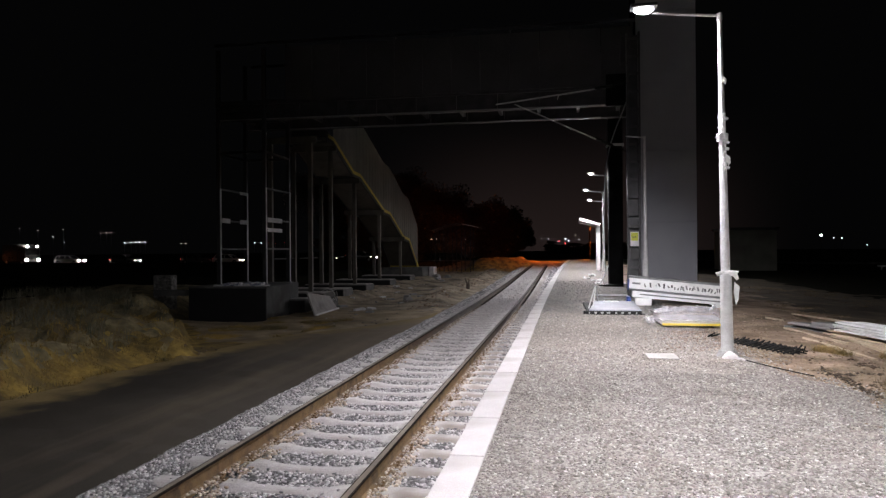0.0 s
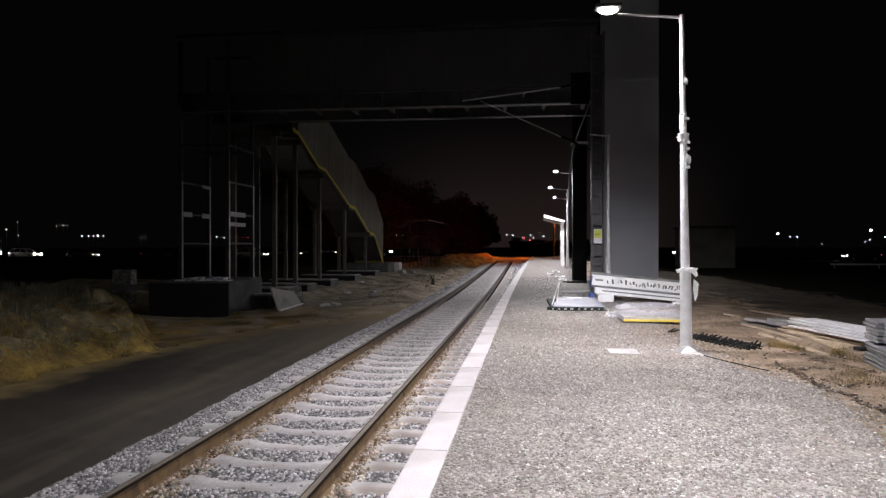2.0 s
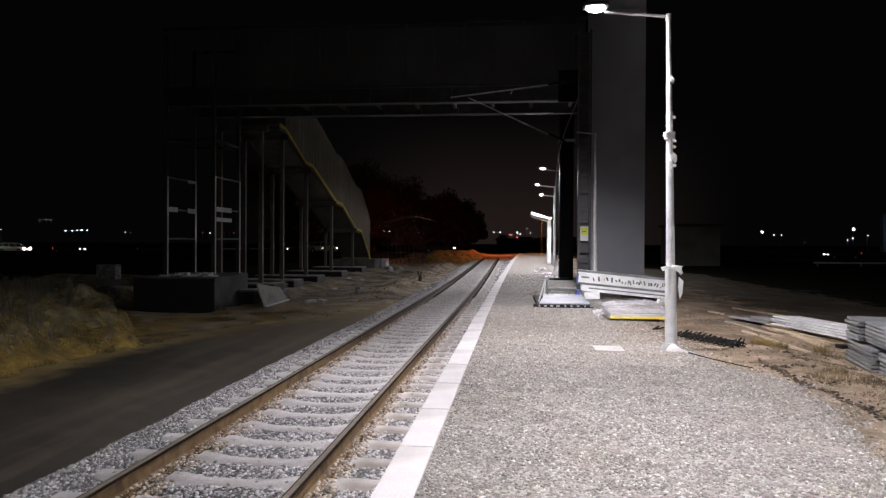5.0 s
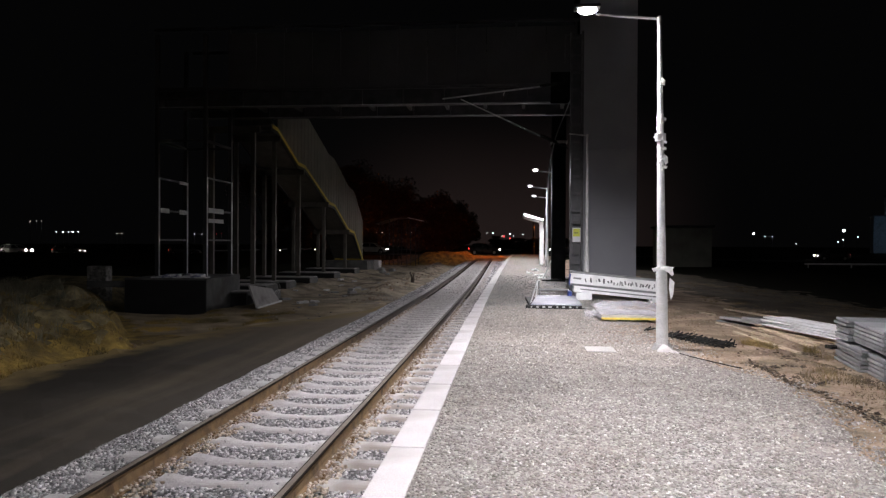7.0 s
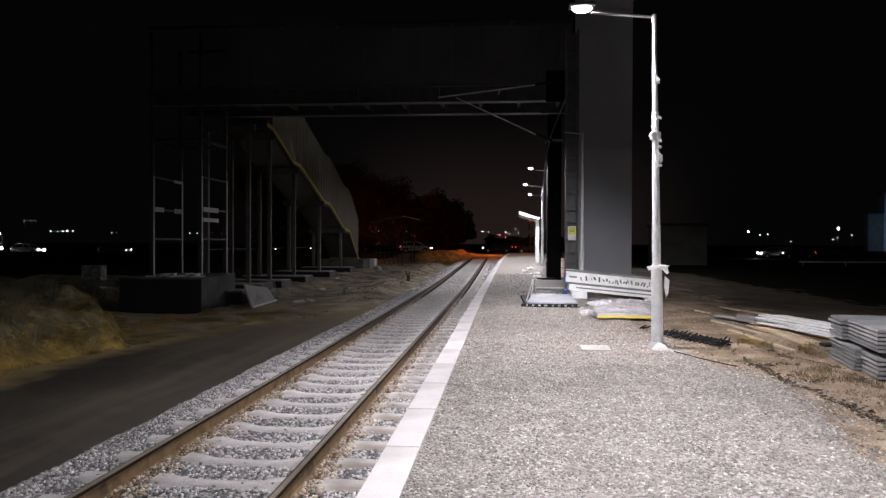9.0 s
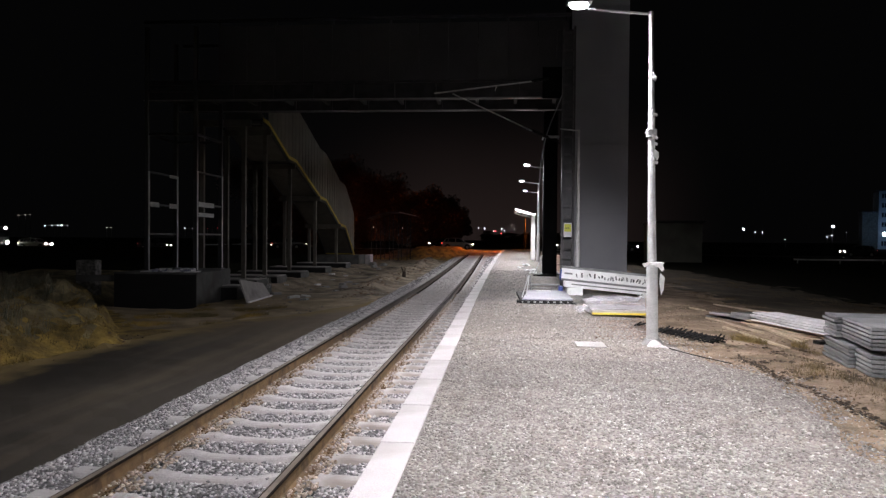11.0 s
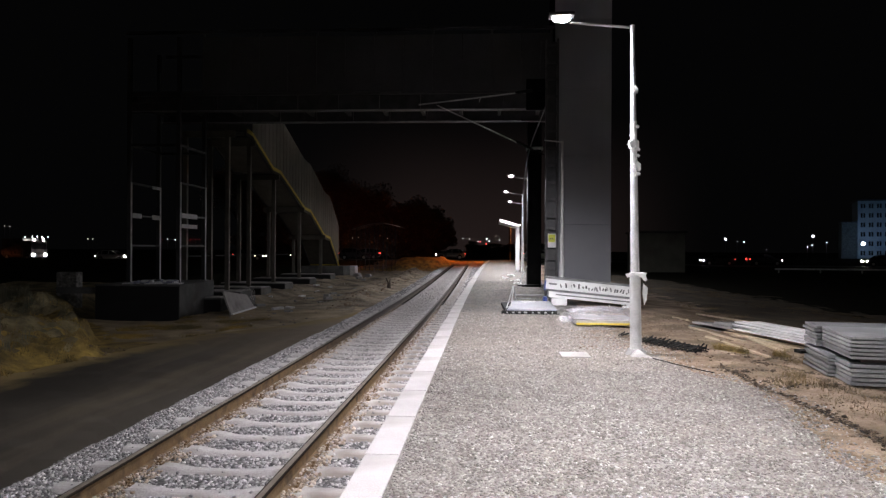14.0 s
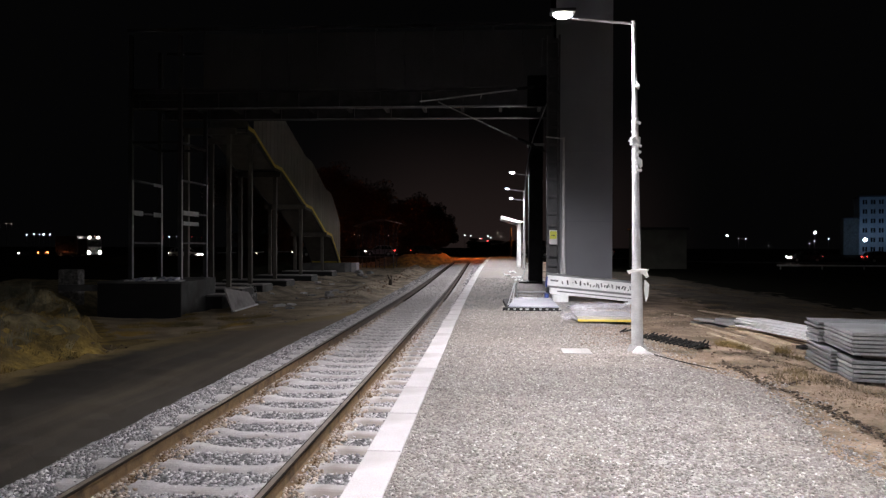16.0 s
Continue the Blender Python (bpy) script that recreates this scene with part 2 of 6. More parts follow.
soil_light_along(M["railtop"], (0.07, 0.055, 0.045), 10.0, 18.0)
M["matt_black"] = surface("matt_black_surface", (0.006, 0.006, 0.0065), (0.010, 0.010, 0.011), 3, 60, 0.95, bump=0.1, spec=0.0)
M["black_steel"] = surface("black_painted_steel", (0.005, 0.0055, 0.006), (0.010, 0.0105, 0.011), 3, 80, 0.7, bump=0.1, spec=0.05)
M["dark_steel"] = surface("dark_grey_steel", (0.045, 0.046, 0.05), (0.075, 0.075, 0.08), 3, 80, 0.5, metal=0.3, bump=0.1)
M["galv"] = surface("galvanised_steel", (0.50, 0.51, 0.51), (0.62, 0.63, 0.63), 7, 60, 0.65, metal=0.1, bump=0.08)
M["cladding"] = surface("grey_cladding", (0.29, 0.30, 0.335), (0.335, 0.345, 0.38), 0.7, 40, 0.55, bump=0.05, spread=0.04)
M["bridge_clad"] = surface("bridge_cladding", (0.05, 0.05, 0.054), (0.068, 0.068, 0.072), 0.7, 40, 0.6, bump=0.05, spread=0.08)
M["stair_clad"] = surface("stair_screen_sheet", (0.15, 0.142, 0.125), (0.21, 0.20, 0.175), 1.2, 40, 0.6, bump=0.08, spread=0.12)
M["yellow"] = surface("yellow_paint", (0.64, 0.49, 0.06), (0.74, 0.58, 0.10), 5, 60, 0.5, bump=0.1)
M["white"] = surface("white_sheet", (0.74, 0.75, 0.76), (0.85, 0.85, 0.85), 4, 60, 0.5, bump=0.05, stain=(0.62, 0.62, 0.62))
M["grey_board"] = surface("blue_grey_board", (0.26, 0.27, 0.33), (0.36, 0.37, 0.43), 2.5, 60, 0.6, bump=0.05, stain=(0.46, 0.46, 0.5))
M["panel_grey"] = surface("pale_grey_panel", (0.165, 0.17, 0.175), (0.27, 0.275, 0.28), 3, 60, 0.6, bump=0.12, spread=0.25, stain=(0.16, 0.165, 0.17))
M["black_plastic"] = surface("black_plastic", (0.008, 0.008, 0.008), (0.018, 0.018, 0.018), 6, 60, 0.8, spec=0.25)
M["blue"] = surface("blue_plastic", (0.03, 0.06, 0.28), (0.05, 0.09, 0.36), 6, 60, 0.5)
M["wood"] = surface("raw_timber", (0.44, 0.35, 0.24), (0.60, 0.50, 0.37), 3, 50, 0.75, bump=0.3)
M["film"] = clear("crumpled_plastic_film", (0.62, 0.61, 0.65), 0.2, 0.33)
M["blue_film"] = clear("bluish_plastic_film", (0.42, 0.46, 0.62), 0.3, 0.7)
M["rag"] = surface("white_wrap", (0.70, 0.71, 0.70), (0.82, 0.82, 0.82), 8, 40, 0.7, bump=0.4)
M["sign_yellow"] = surface("lime_yellow_label", (0.62, 0.66, 0.05), (0.70, 0.72, 0.08), 4, 60, 0.5)
M["sign_black"] = surface("black_plate", (0.015, 0.015, 0.016), (0.025, 0.025, 0.026), 4, 60, 0.4)
M["ink"] = surface("dark_print", (0.05, 0.05, 0.055), (0.08, 0.08, 0.085), 4, 60, 0.6)
M["dry_grass"] = surface("dry_grass", (0.16, 0.135, 0.065), (0.52, 0.36, 0.11), 0.9, 20, 0.9)
M["weed"] = surface("green_brown_weed", (0.07, 0.052, 0.028), (0.22, 0.16, 0.082), 2, 20, 0.9)
M["dry_weed"] = surface("olive_dry_weed", (0.13, 0.098, 0.040), (0.32, 0.225, 0.092), 3, 20, 0.9)
M["bark"] = surface("bark", (0.05, 0.038, 0.03), (0.09, 0.07, 0.055), 5, 40, 0.95, bump=0.6)
M["leaf"] = surface("dull_foliage", (0.10, 0.062, 0.046), (0.17, 0.10, 0.075), 0.6, 10, 0.9)
M["plaster"] = surface("pale_plaster", (0.36, 0.40, 0.46), (0.46, 0.50, 0.56), 0.4, 10, 0.85)
M["wall_dark"] = surface("weathered_wall", (0.13, 0.135, 0.115), (0.19, 0.19, 0.165), 0.8, 12, 0.9, stain=(0.12, 0.11, 0.1))
M["glass"] = surface("dark_glass", (0.02, 0.022, 0.025), (0.03, 0.032, 0.036), 2, 20, 0.25, spec=0.15)
M["rubber"] = surface("tyre_rubber", (0.018, 0.018, 0.018), (0.03, 0.03, 0.03), 6, 60, 0.85)
M["car_white"] = surface("white_car_paint", (0.62, 0.62, 0.60), (0.70, 0.70, 0.68), 2, 40, 0.3, coat=0.6, bump=0.0)
M["car_silver"] = surface("silver_car_paint", (0.36, 0.37, 0.38), (0.42, 0.43, 0.44), 2, 40, 0.3, metal=0.4, coat=0.6, bump=0.0)
M["car_dark"] = surface("dark_car_paint", (0.05, 0.05, 0.055), (0.08, 0.08, 0.085), 2, 40, 0.3, coat=0.6, bump=0.0)
M["lamp_glow"] = glow("luminaire_lens", (1.0, 1.0, 1.0), 60)
M["sodium_glow"] = glow("sodium_lens", (1.0, 0.85, 0.6), 60)
M["head_glow"] = glow("headlight_glass", (1.0, 0.93, 0.82), 40)
M["tail_glow"] = glow("taillight_glass", (1.0, 0.05, 0.04), 5)
M["amber_glow"] = glow("amber_lamp_glass", (1.0, 0.25, 0.08), 14)
M["far_white"] = glow("distant_white_lamp", (0.95, 0.97, 1.0), 9)
M["far_warm"] = glow("distant_warm_lamp", (1.0, 0.85, 0.65), 3.0)
M["far_red"] = glow("distant_red_lamp", (1.0, 0.08, 0.08), 4.0)
M["flood_glow"] = glow("floodlight_lens", (0.72, 0.87, 1.0), 14)


# ---- mesh helpers ----
def mesh_of(bm, name, mat, smooth=False):
    bmesh.ops.recalc_face_normals(bm, faces=bm.faces)
    me = bpy.data.meshes.new(name)
    bm.to_mesh(me)
    bm.free()
    me.materials.append(mat)
    if smooth:
        for f in me.polygons:
            f.use_smooth = True
    return me


def part(name, bm, material, parent=None, label="", smooth=False):
    """One mesh object from a bmesh, under a thing or a part."""
    ob = new(name, mesh_of(bm, name, material, smooth))
    ob.parent = parent
    return tagged(ob, label)


def thing(name, label, category, group="", at=None):
    ob = new(name)
    ob.empty_display_size = 0.1
    if at is not None:
        ob.matrix_basis = at
    return tagged(ob, label, category, group)


def solo(name, bm, material, label, category, group="", kind="", smooth=False):
    return tagged(part(name, bm, material, None, label, smooth), label, category, group, kind)


def box(bm, x0, x1, y0, y1, z0, z1, bevel=0.0, m=None):
    vs = bmesh.ops.create_cube(bm, size=1)["verts"]
    t = Matrix.Translation(((x0 + x1) / 2, (y0 + y1) / 2, (z0 + z1) / 2)) @ Matrix.Diagonal((x1 - x0, y1 - y0, z1 - z0, 1))
    bmesh.ops.transform(bm, matrix=(m @ t) if m else t, verts=vs)
    if bevel:
        es = list({e for v in vs for e in v.link_edges})
        bmesh.ops.bevel(bm, geom=es, offset=bevel, segments=2, affect="EDGES", profile=0.6)
    return bm


def bx(*a, **k):
    return box(bmesh.new(), *a, **k)


def rod(bm, p0, p1, r0, r1=None, n=10):
    """A closed tapered tube from p0 to p1."""
    p0, p1 = Vector(p0), Vector(p1)
    d = p1 - p0
    vs = bmesh.ops.create_cone(bm, cap_ends=True, segments=n, radius1=r0, radius2=r0 if r1 is None else r1, depth=d.length)["verts"]
    bmesh.ops.transform(bm, matrix=Matrix.Translation((p0 + p1) / 2) @ d.to_track_quat("Z", "Y").to_matrix().to_4x4(), verts=vs)
    return bm


def prism(bm, outline, axis, a, b):
    """Extrudes a closed outline of (u, v) along axis 'x', 'y' or 'z' from a to b."""
    def p(u, v, w):
        return (w, u, v) if axis == "x" else (u, w, v) if axis == "y" else (u, v, w)
    n = len(outline)
    lo = [bm.verts.new(p(u, v, a)) for u, v in outline]
    hi = [bm.verts.new(p(u, v, b)) for u, v in outline]
    bm.faces.new(lo)
    bm.faces.new(hi[::-1])
    for i in range(n):
        j = (i + 1) % n
        bm.faces.new((lo[i], hi[i], hi[j], lo[j]))
    return bm


def sweep(bm, outline, rows):
    """Runs a closed outline of (x, z) along rows of (dx, y, dz)."""
    rings = [[bm.verts.new((u + dx, y, v + dz)) for u, v in outline] for dx, y, dz in rows]
    n = len(outline)
    for r, s in zip(rings, rings[1:]):
        for i in range(n):
            j = (i + 1) % n
            bm.faces.new((r[i], s[i], s[j], r[j]))
    bm.faces.new(rings[0])
    bm.faces.new(rings[-1][::-1])
    return bm


def cable(name, pts, r, mat, label, category, parent=None):
    cu = bpy.data.curves.new(name, "CURVE")
    cu.dimensions, cu.bevel_depth, cu.bevel_resolution = "3D", r, 2
    s = cu.splines.new("NURBS")
    s.points.add(len(pts) - 1)
    for q, p in zip(s.points, pts):
        q.co = (*p, 1)
    s.use_endpoint_u, s.order_u = True, 3
    cu.materials.append(mat)
    ob = new(name, cu)
    ob.parent = parent
    return tagged(ob, label, category)


def heights(xs, ys, f):
    """A sheet over the grid xs by ys at the height f(x, y)."""
    me = bpy.data.meshes.new("sheet")
    vs = [(x, y, f(x, y)) for y in ys for x in xs]
    w = len(xs)
    fs = [(j * w + i, j * w + i + 1, (j + 1) * w + i + 1, (j + 1) * w + i) for j in range(len(ys) - 1) for i in range(w - 1)]
    me.from_pydata(vs, [], fs)
    for p in me.polygons:
        p.use_smooth = True
    me.update()
    return me


def steps(a, b, d):
    n = max(1, round((b - a) / d))
    return [a + (b - a) * i / n for i in range(n + 1)]


def scatter(name, places, sizes, mat, parent, flat=0.75, seed=1, chips=False):
    """Many loose stones in one mesh: lumpy icosahedra or six-cornered chips, each with its own turn and proportions."""
    rng = np.random.default_rng(seed)
    bm = bmesh.new()
    bmesh.ops.create_icosphere(bm, subdivisions=1, radius=1)
    base = np.array([v.co[:] for v in bm.verts])
    faces = np.array([[v.index for v in f.verts] for f in bm.faces])
    bm.free()
    if chips:
        base = np.array([(1, 0, 0), (0, 1, 0), (-1, 0, 0), (0, -1, 0), (0, 0, 1), (0, 0, -1)], float) * 1.15
        faces = np.array([(0, 1, 4), (1, 2, 4), (2, 3, 4), (3, 0, 4), (1, 0, 5), (2, 1, 5), (3, 2, 5), (0, 3, 5)])
    n, k = len(places), len(base)
    q = rng.normal(size=(n, 4))
    q /= np.linalg.norm(q, axis=1)[:, None]
    w, x, y, z = q.T
    rot = np.stack([1 - 2 * (y * y + z * z), 2 * (x * y - z * w), 2 * (x * z + y * w), 2 * (x * y + z * w), 1 - 2 * (x * x + z * z), 2 * (y * z - x * w),
                    2 * (x * z - y * w), 2 * (y * z + x * w), 1 - 2 * (x * x + y * y)], axis=1).reshape(n, 3, 3)
    stretch = rng.uniform(0.55, 1.2, size=(n, 1, 3))
    lump = rng.uniform(0.62, 1.28, size=(n, k, 1))
    v = base[None] * stretch * lump * np.asarray(sizes)[:, None, None]
    v = np.einsum("nij,nkj->nki", rot, v)
    v[:, :, 2] *= flat
    v += np.asarray(places)[:, None, :]
    f = (faces[None] + (np.arange(n) * k)[:, None, None]).reshape(-1, 3)
    me = bpy.data.meshes.new(name)
    me.vertices.add(n * k)
    me.vertices.foreach_set("co", v.reshape(-1))
    me.loops.add(f.size)
    me.loops.foreach_set("vertex_index", f.reshape(-1))
    me.polygons.add(len(f))
    me.polygons.foreach_set("loop_start", np.arange(0, f.size, 3))
    me.update(calc_edges=True)
    me.materials.append(mat)
    ob = new(name, me)
    ob.parent = parent
    return tagged(ob, kind="stuff")


def blades(name, places, height, width, mat, parent, seed=3, lean=0.5):
    """Grass: many narrow bent blades in one mesh."""
    rng = np.random.default_rng(seed)
    n = len(places)
    p = np.asarray(places)
    ang = rng.uniform(0, 2 * math.pi, n)
    h = height * rng.uniform(0.4, 1.25, n)
    off = np.stack([np.cos(ang), np.sin(ang), np.zeros(n)], 1)
    side = np.stack([-np.sin(ang), np.cos(ang), np.zeros(n)], 1) * width * 0.5
    ln = lean * rng.uniform(0.2, 1.3, n)
    up = np.array([0, 0, 1.0])
    mid = p + off * (h * ln * 0.35)[:, None] + up * (h * 0.6)[:, None]
    tip = p + off * (h * ln)[:, None] + up * (h * 0.95)[:, None]
    v = np.stack([p - side, p + side, mid + side * 0.7, mid - side * 0.7, tip], 1).reshape(-1, 3)
    b = np.arange(n) * 5
    quads = np.stack([b, b + 1, b + 2, b + 3], 1)
    tris = np.stack([b + 3, b + 2, b + 4], 1)
    me = bpy.data.meshes.new(name)
    me.from_pydata(v.tolist(), [], quads.tolist() + tris.tolist())
    me.materials.append(mat)
    ob = new(name, me)
    ob.parent = parent
    return tagged(ob, kind="stuff")


# ---- setting: ground, road, platform, track ----
def ease(a, b, v):
    k = min(max((v - a) / (b - a), 0.0), 1.0)
    return k * k * (3 - 2 * k)


def wob(x, y, s, seed=0.0):
    return noise.noise((x * s, y * s, seed))


def track_edge(y):
    """Left side of the old asphalt lane."""
    return -8.5 + 1.95 * ease(11, 26, y) + 0.25 * wob(0, y, 0.6, 4.0)


def gravel_edge(y):
    """Where the platform gravel gives way to sandy soil."""
    return 2.55 + 0.45 * math.exp(-((y - 7.6) / 1.5) ** 2) + 0.22 * wob(1, y, 0.9, 2.0) + 0.10 * wob(7, y, 3.0, 2.0)


def bank_foot(y):
    """Foot of the grassy bank, which draws back from the lane."""
    return track_edge(y) - 0.88 * max(0.0, y - 14.5)


ROAD_Z = 0.17


def road_z(x):
    """The public road climbs to the level crossing from both sides."""
    return ROAD_Z - 0.45 * ease(18, 45, -x) - 0.55 * ease(13, 32, x)



def ground_z(x, y):
    g = grade(y)
    if x < -3.5:
        z = -0.82 + g + 0.05 * wob(x, y, 0.5) + 0.025 * wob(x, y, 2.1)
        bank = ease(0.0, 1.6 - 1.2 * ease(13.0, 16.5, y), bank_foot(y) + 0.5 * wob(x, y, 0.8, 6.0) - x) * (1 - ease(20.0, 21.6, y + 0.5 * wob(x, y, 0.8)))
        z += bank * (0.56 + 0.16 * wob(x, y, 0.45, 9.0) + 0.34 * wob(x, y, 1.2, 5.0) + 0.20 * wob(x, y, 2.6, 5.0) + 0.08 * wob(x, y, 5.5, 5.0))
        if bank > 0.0:
            near = noise.voronoi((x * 1.15 + 0.5 * wob(x, y, 0.9, 21.0), y * 0.95, 3.0))[0][0]
            small = noise.voronoi((x * 2.7, y * 2.3, 7.0))[0][0]
            z += bank * (0.24 * max(0.0, 1 - 1.9 * near * near) + 0.10 * max(0.0, 1 - 2.2 * small * small) - 0.12)
        z += 0.2 * ease(9.0, 10.4, -x) * ease(28, 30, y) * (1 - ease(50, 54, y))
        low = ease(0.0, 1.2, track_edge(y) - x) * ease(19.0, 20.5, y) * (1 - ease(23.2, 24.0, y)) * ease(-13.5, -12.0, x)
        z -= 0.05 * low
        z += 0.62 * ease(13.9, 15.2, -x) * ease(19, 24, y)
        z += (0.20 + 0.45 * max(0.0, wob(x, y, 0.8, 4.0))) * math.exp(-((x + 6.0) / 0.7) ** 2) * ease(27, 33, y) * (1 - ease(58, 64, y))
        z -= 0.75 * ease(-10.3, -11.0, x) * ease(22.3, 23.2, y + 0.3 * wob(x, y, 1.0)) * (1 - ease(27.0, 29.0, y)) * ease(-16.5, -15.0, x)
        z += (0.14 * abs(wob(x, y, 1.3, 3.0)) + 0.10 * wob(x, y, 0.7, 5.0)) * ease(26, 34, y)
        z += (0.98 + 0.16 * wob(x, y, 0.6, 2.0) - 0.35 * ease(-5.0, -4.2, x)) * ease(66.8, 69.6, y + 0.6 * wob(x, y, 0.6, 8.0)) * ease(-9.4, -8.7, x)
        z += 0.4 * ease(70, 78, y) * ease(-13.0, -11.0, x) * (1 - ease(-9.4, -8.7, x))
    elif x < 1.2:
        z = -1.05 + g
        z += (1.05 - 0.30) * ease(69.5, 72.0, y + 0.8 * wob(x, y, 0.7))
    else:
        z = -0.035 + g * (1 - ease(5, 12, x)) + 0.03 * wob(x, y, 0.8) + 0.02 * wob(x, y, 2.3)
        z -= 0.10 * ease(3.2, 6.0, x) + 0.45 * ease(6, 16, x)
        z += 0.06 * max(0.0, wob(x, y, 1.4, 6.0)) * ease(2.6, 3.6, x)
    far = ease(80, 89, y + 1.5 * wob(x, y, 0.3))
    z = z * (1 - far) + (road_z(x) - 0.03) * far
    z -= 0.5 * ease(103, 112, y)
    return z


xs = [-900, -600, -400, -250, -160, -110, -80, -60, -45, -36, -30, -26, -23] + steps(-21, -13.2, 0.3) + steps(-13, -7, 0.14) + steps(-6.7, -3.6, 0.3) + [-3.4, -2, -0.5, 1.1] + steps(1.3, 12, 0.3) + [13, 15, 18, 22, 28, 36, 48, 64, 90, 130, 200, 320, 500, 900]
ys = [-300, -150, -80, -40, -20, -12, -8, -4] + steps(-2, 9.4, 0.35) + steps(9.6, 22, 0.17) + steps(22.3, 32, 0.35) + steps(32.5, 64, 0.6) + steps(64.4, 74, 0.4) + steps(75, 110, 1.0) + [114, 120, 135, 160, 200, 260, 350, 500, 800, 1400, 2200]
sheet = heights(xs, ys, ground_z)
sheet.materials.append(M["soil"])
for m in ("field", "bank", "dirt", "weedy", "rough_grass", "far_dirt"):
    sheet.materials.append(M[m])
for f in sheet.polygons:
    x, y, z = f.center
    w = 0.7 * wob(x, y, 0.9, 3.0) + 0.5 * wob(x, y, 2.5, 1.0)
    # Grass cover; tones step down outwards, painting the lamps' falloff into the colour.
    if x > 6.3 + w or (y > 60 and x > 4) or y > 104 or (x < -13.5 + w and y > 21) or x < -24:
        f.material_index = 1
        if 6.0 < x < 11.5 + 3 * w and y < 48:
            f.material_index = 5
        elif -22 < x < -13 and 14 < y < 30:
            f.material_index = 4
    elif (x < bank_foot(y) + 0.6 + 0.6 * w and y < 22 + w) or (x < track_edge(y) + 0.4 and y < 17.0 + w):
        f.material_index = 4 if z > -0.36 + 0.3 * w + 0.35 * wob(x, y, 3.7, 8.0) else 2
    elif x < -4 and y > 8 + w and y < 68 + 3 * w:
        f.material_index = 3 if y < 27 + 3 * w else 6 if y < 63 else 2
    elif -10 < x < -3.4 and 62 < y < 78:
        f.material_index = 2
ground = tagged(new("ground", sheet), "bare sandy brown soil with tufts of dry grass", "ground", kind="structure")


def left_of(y):
    return -4.75 + bend(y) + 0.10 * wob(2, y, 1.2, 8.0)


# old asphalt lane beside the ballast
lane_rows = steps(-30, 27, 0.4)
lane = bpy.data.meshes.new("lane")
lane_v, lane_f, lane_rim = [], [], []
for y in lane_rows:
    a, b = left_of(y) + 0.35, track_edge(y) - 0.35 - 0.15 * wob(5, y, 2.0)
    b = b + (a - b) * ease(17, 26, y) * 0.92
    for i in range(17):
        x = a + (b - a) * i / 16
        lane_v.append((x, y, min(ground_z(x, y), -0.76 + grade(y)) + 0.03 - 0.06 * (i == 16)))
        lane_rim.append(max(0.0, 1 - abs(x - b) / 1.5) if i < 16 else 1.0)
for j in range(len(lane_rows) - 1):
    for i in range(16):
        k = j * 17 + i
        lane_f.append((k, k + 17, k + 18, k + 1))
lane.from_pydata(lane_v, [], lane_f)
lane.attributes.new("rim", "FLOAT", "POINT").data.foreach_set("value", lane_rim)
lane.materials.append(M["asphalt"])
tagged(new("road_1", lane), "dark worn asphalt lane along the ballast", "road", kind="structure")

# public road over the level crossing
public = heights([-500, -200, -100, -60] + steps(-50, 50, 2.5) + [60, 100, 200, 500], [88.5, 90, 94.5, 99, 100.5], lambda x, y: road_z(x) + 0.03 - 0.02 * abs(y - 94.5) / 5)
public.materials.append(M["road"])
tagged(new("road_2", public), "asphalt public road crossing beyond the platform", "road", kind="structure")

# ballast bed
BED = [(-5.15, -1.05), (-4.78, -0.90), (-4.22, -0.625), (-3.9, -0.607), (-3.35, -0.622), (-2.5, -0.640), (-1.6, -0.622), (-1.2, -0.612), (-0.86, -0.62)]


def bed_z(x):
    for (x0, z0), (x1, z1) in zip(BED, BED[1:]):
        if x <= x1:
            return z0 + (z1 - z0) * (x - x0) / (x1 - x0)
    return BED[-1][1]


def widen(x, y):
    """The ballast follows the track on one side and the platform on the other."""
    k = ease(-1.65, -0.95, x)
    return bend(y) * (1 - k) + flare(y) * k


TRACK_END = 71.0
bed_rows = steps(-30, TRACK_END, 0.5)
bed = heights([i for i in range(42)], bed_rows, lambda i, y: 0.0)
for v in bed.vertices:
    i, y = v.co.x, v.co.y
    x = -5.15 + (5.15 - 0.86) * i / 41
    x2 = x + widen(x, y) + (0.10 * wob(2, y, 1.2, 8.0) * ease(-4.2, -4.8, x))
    v.co = (x2, y, bed_z(x) + grade(y) + 0.02 * wob(x * 3, y * 3, 1.0) + 0.022 * ease(11, 18, y) * ease(-4.0, -3.6, x))
bed.materials.append(M["ballast"])
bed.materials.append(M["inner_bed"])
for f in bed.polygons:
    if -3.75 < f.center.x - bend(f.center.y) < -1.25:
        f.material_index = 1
ballast = tagged(new("ballast_bed", bed), "grey crushed stone ballast bed under the track", "ballast", kind="structure")

rng = np.random.default_rng(5)


def ballast_places(n, y0, y1, size):
    x = rng.uniform(-5.0, -0.9, n)
    y = rng.uniform(y0, y1, n)
    pts = []
    for a, b in zip(x, y):
        if a < -4.6 and rng.random() < 0.45:
            continue
        pts.append((a + widen(a, b) + (0.10 * wob(2, b, 1.2, 8.0) if a < -4.4 else 0), b, bed_z(a) + grade(b) + 0.022 * ease(11, 18, b) * ease(-4.0, -3.6, a) + rng.uniform(-0.2, 0.55) * size))
    return pts


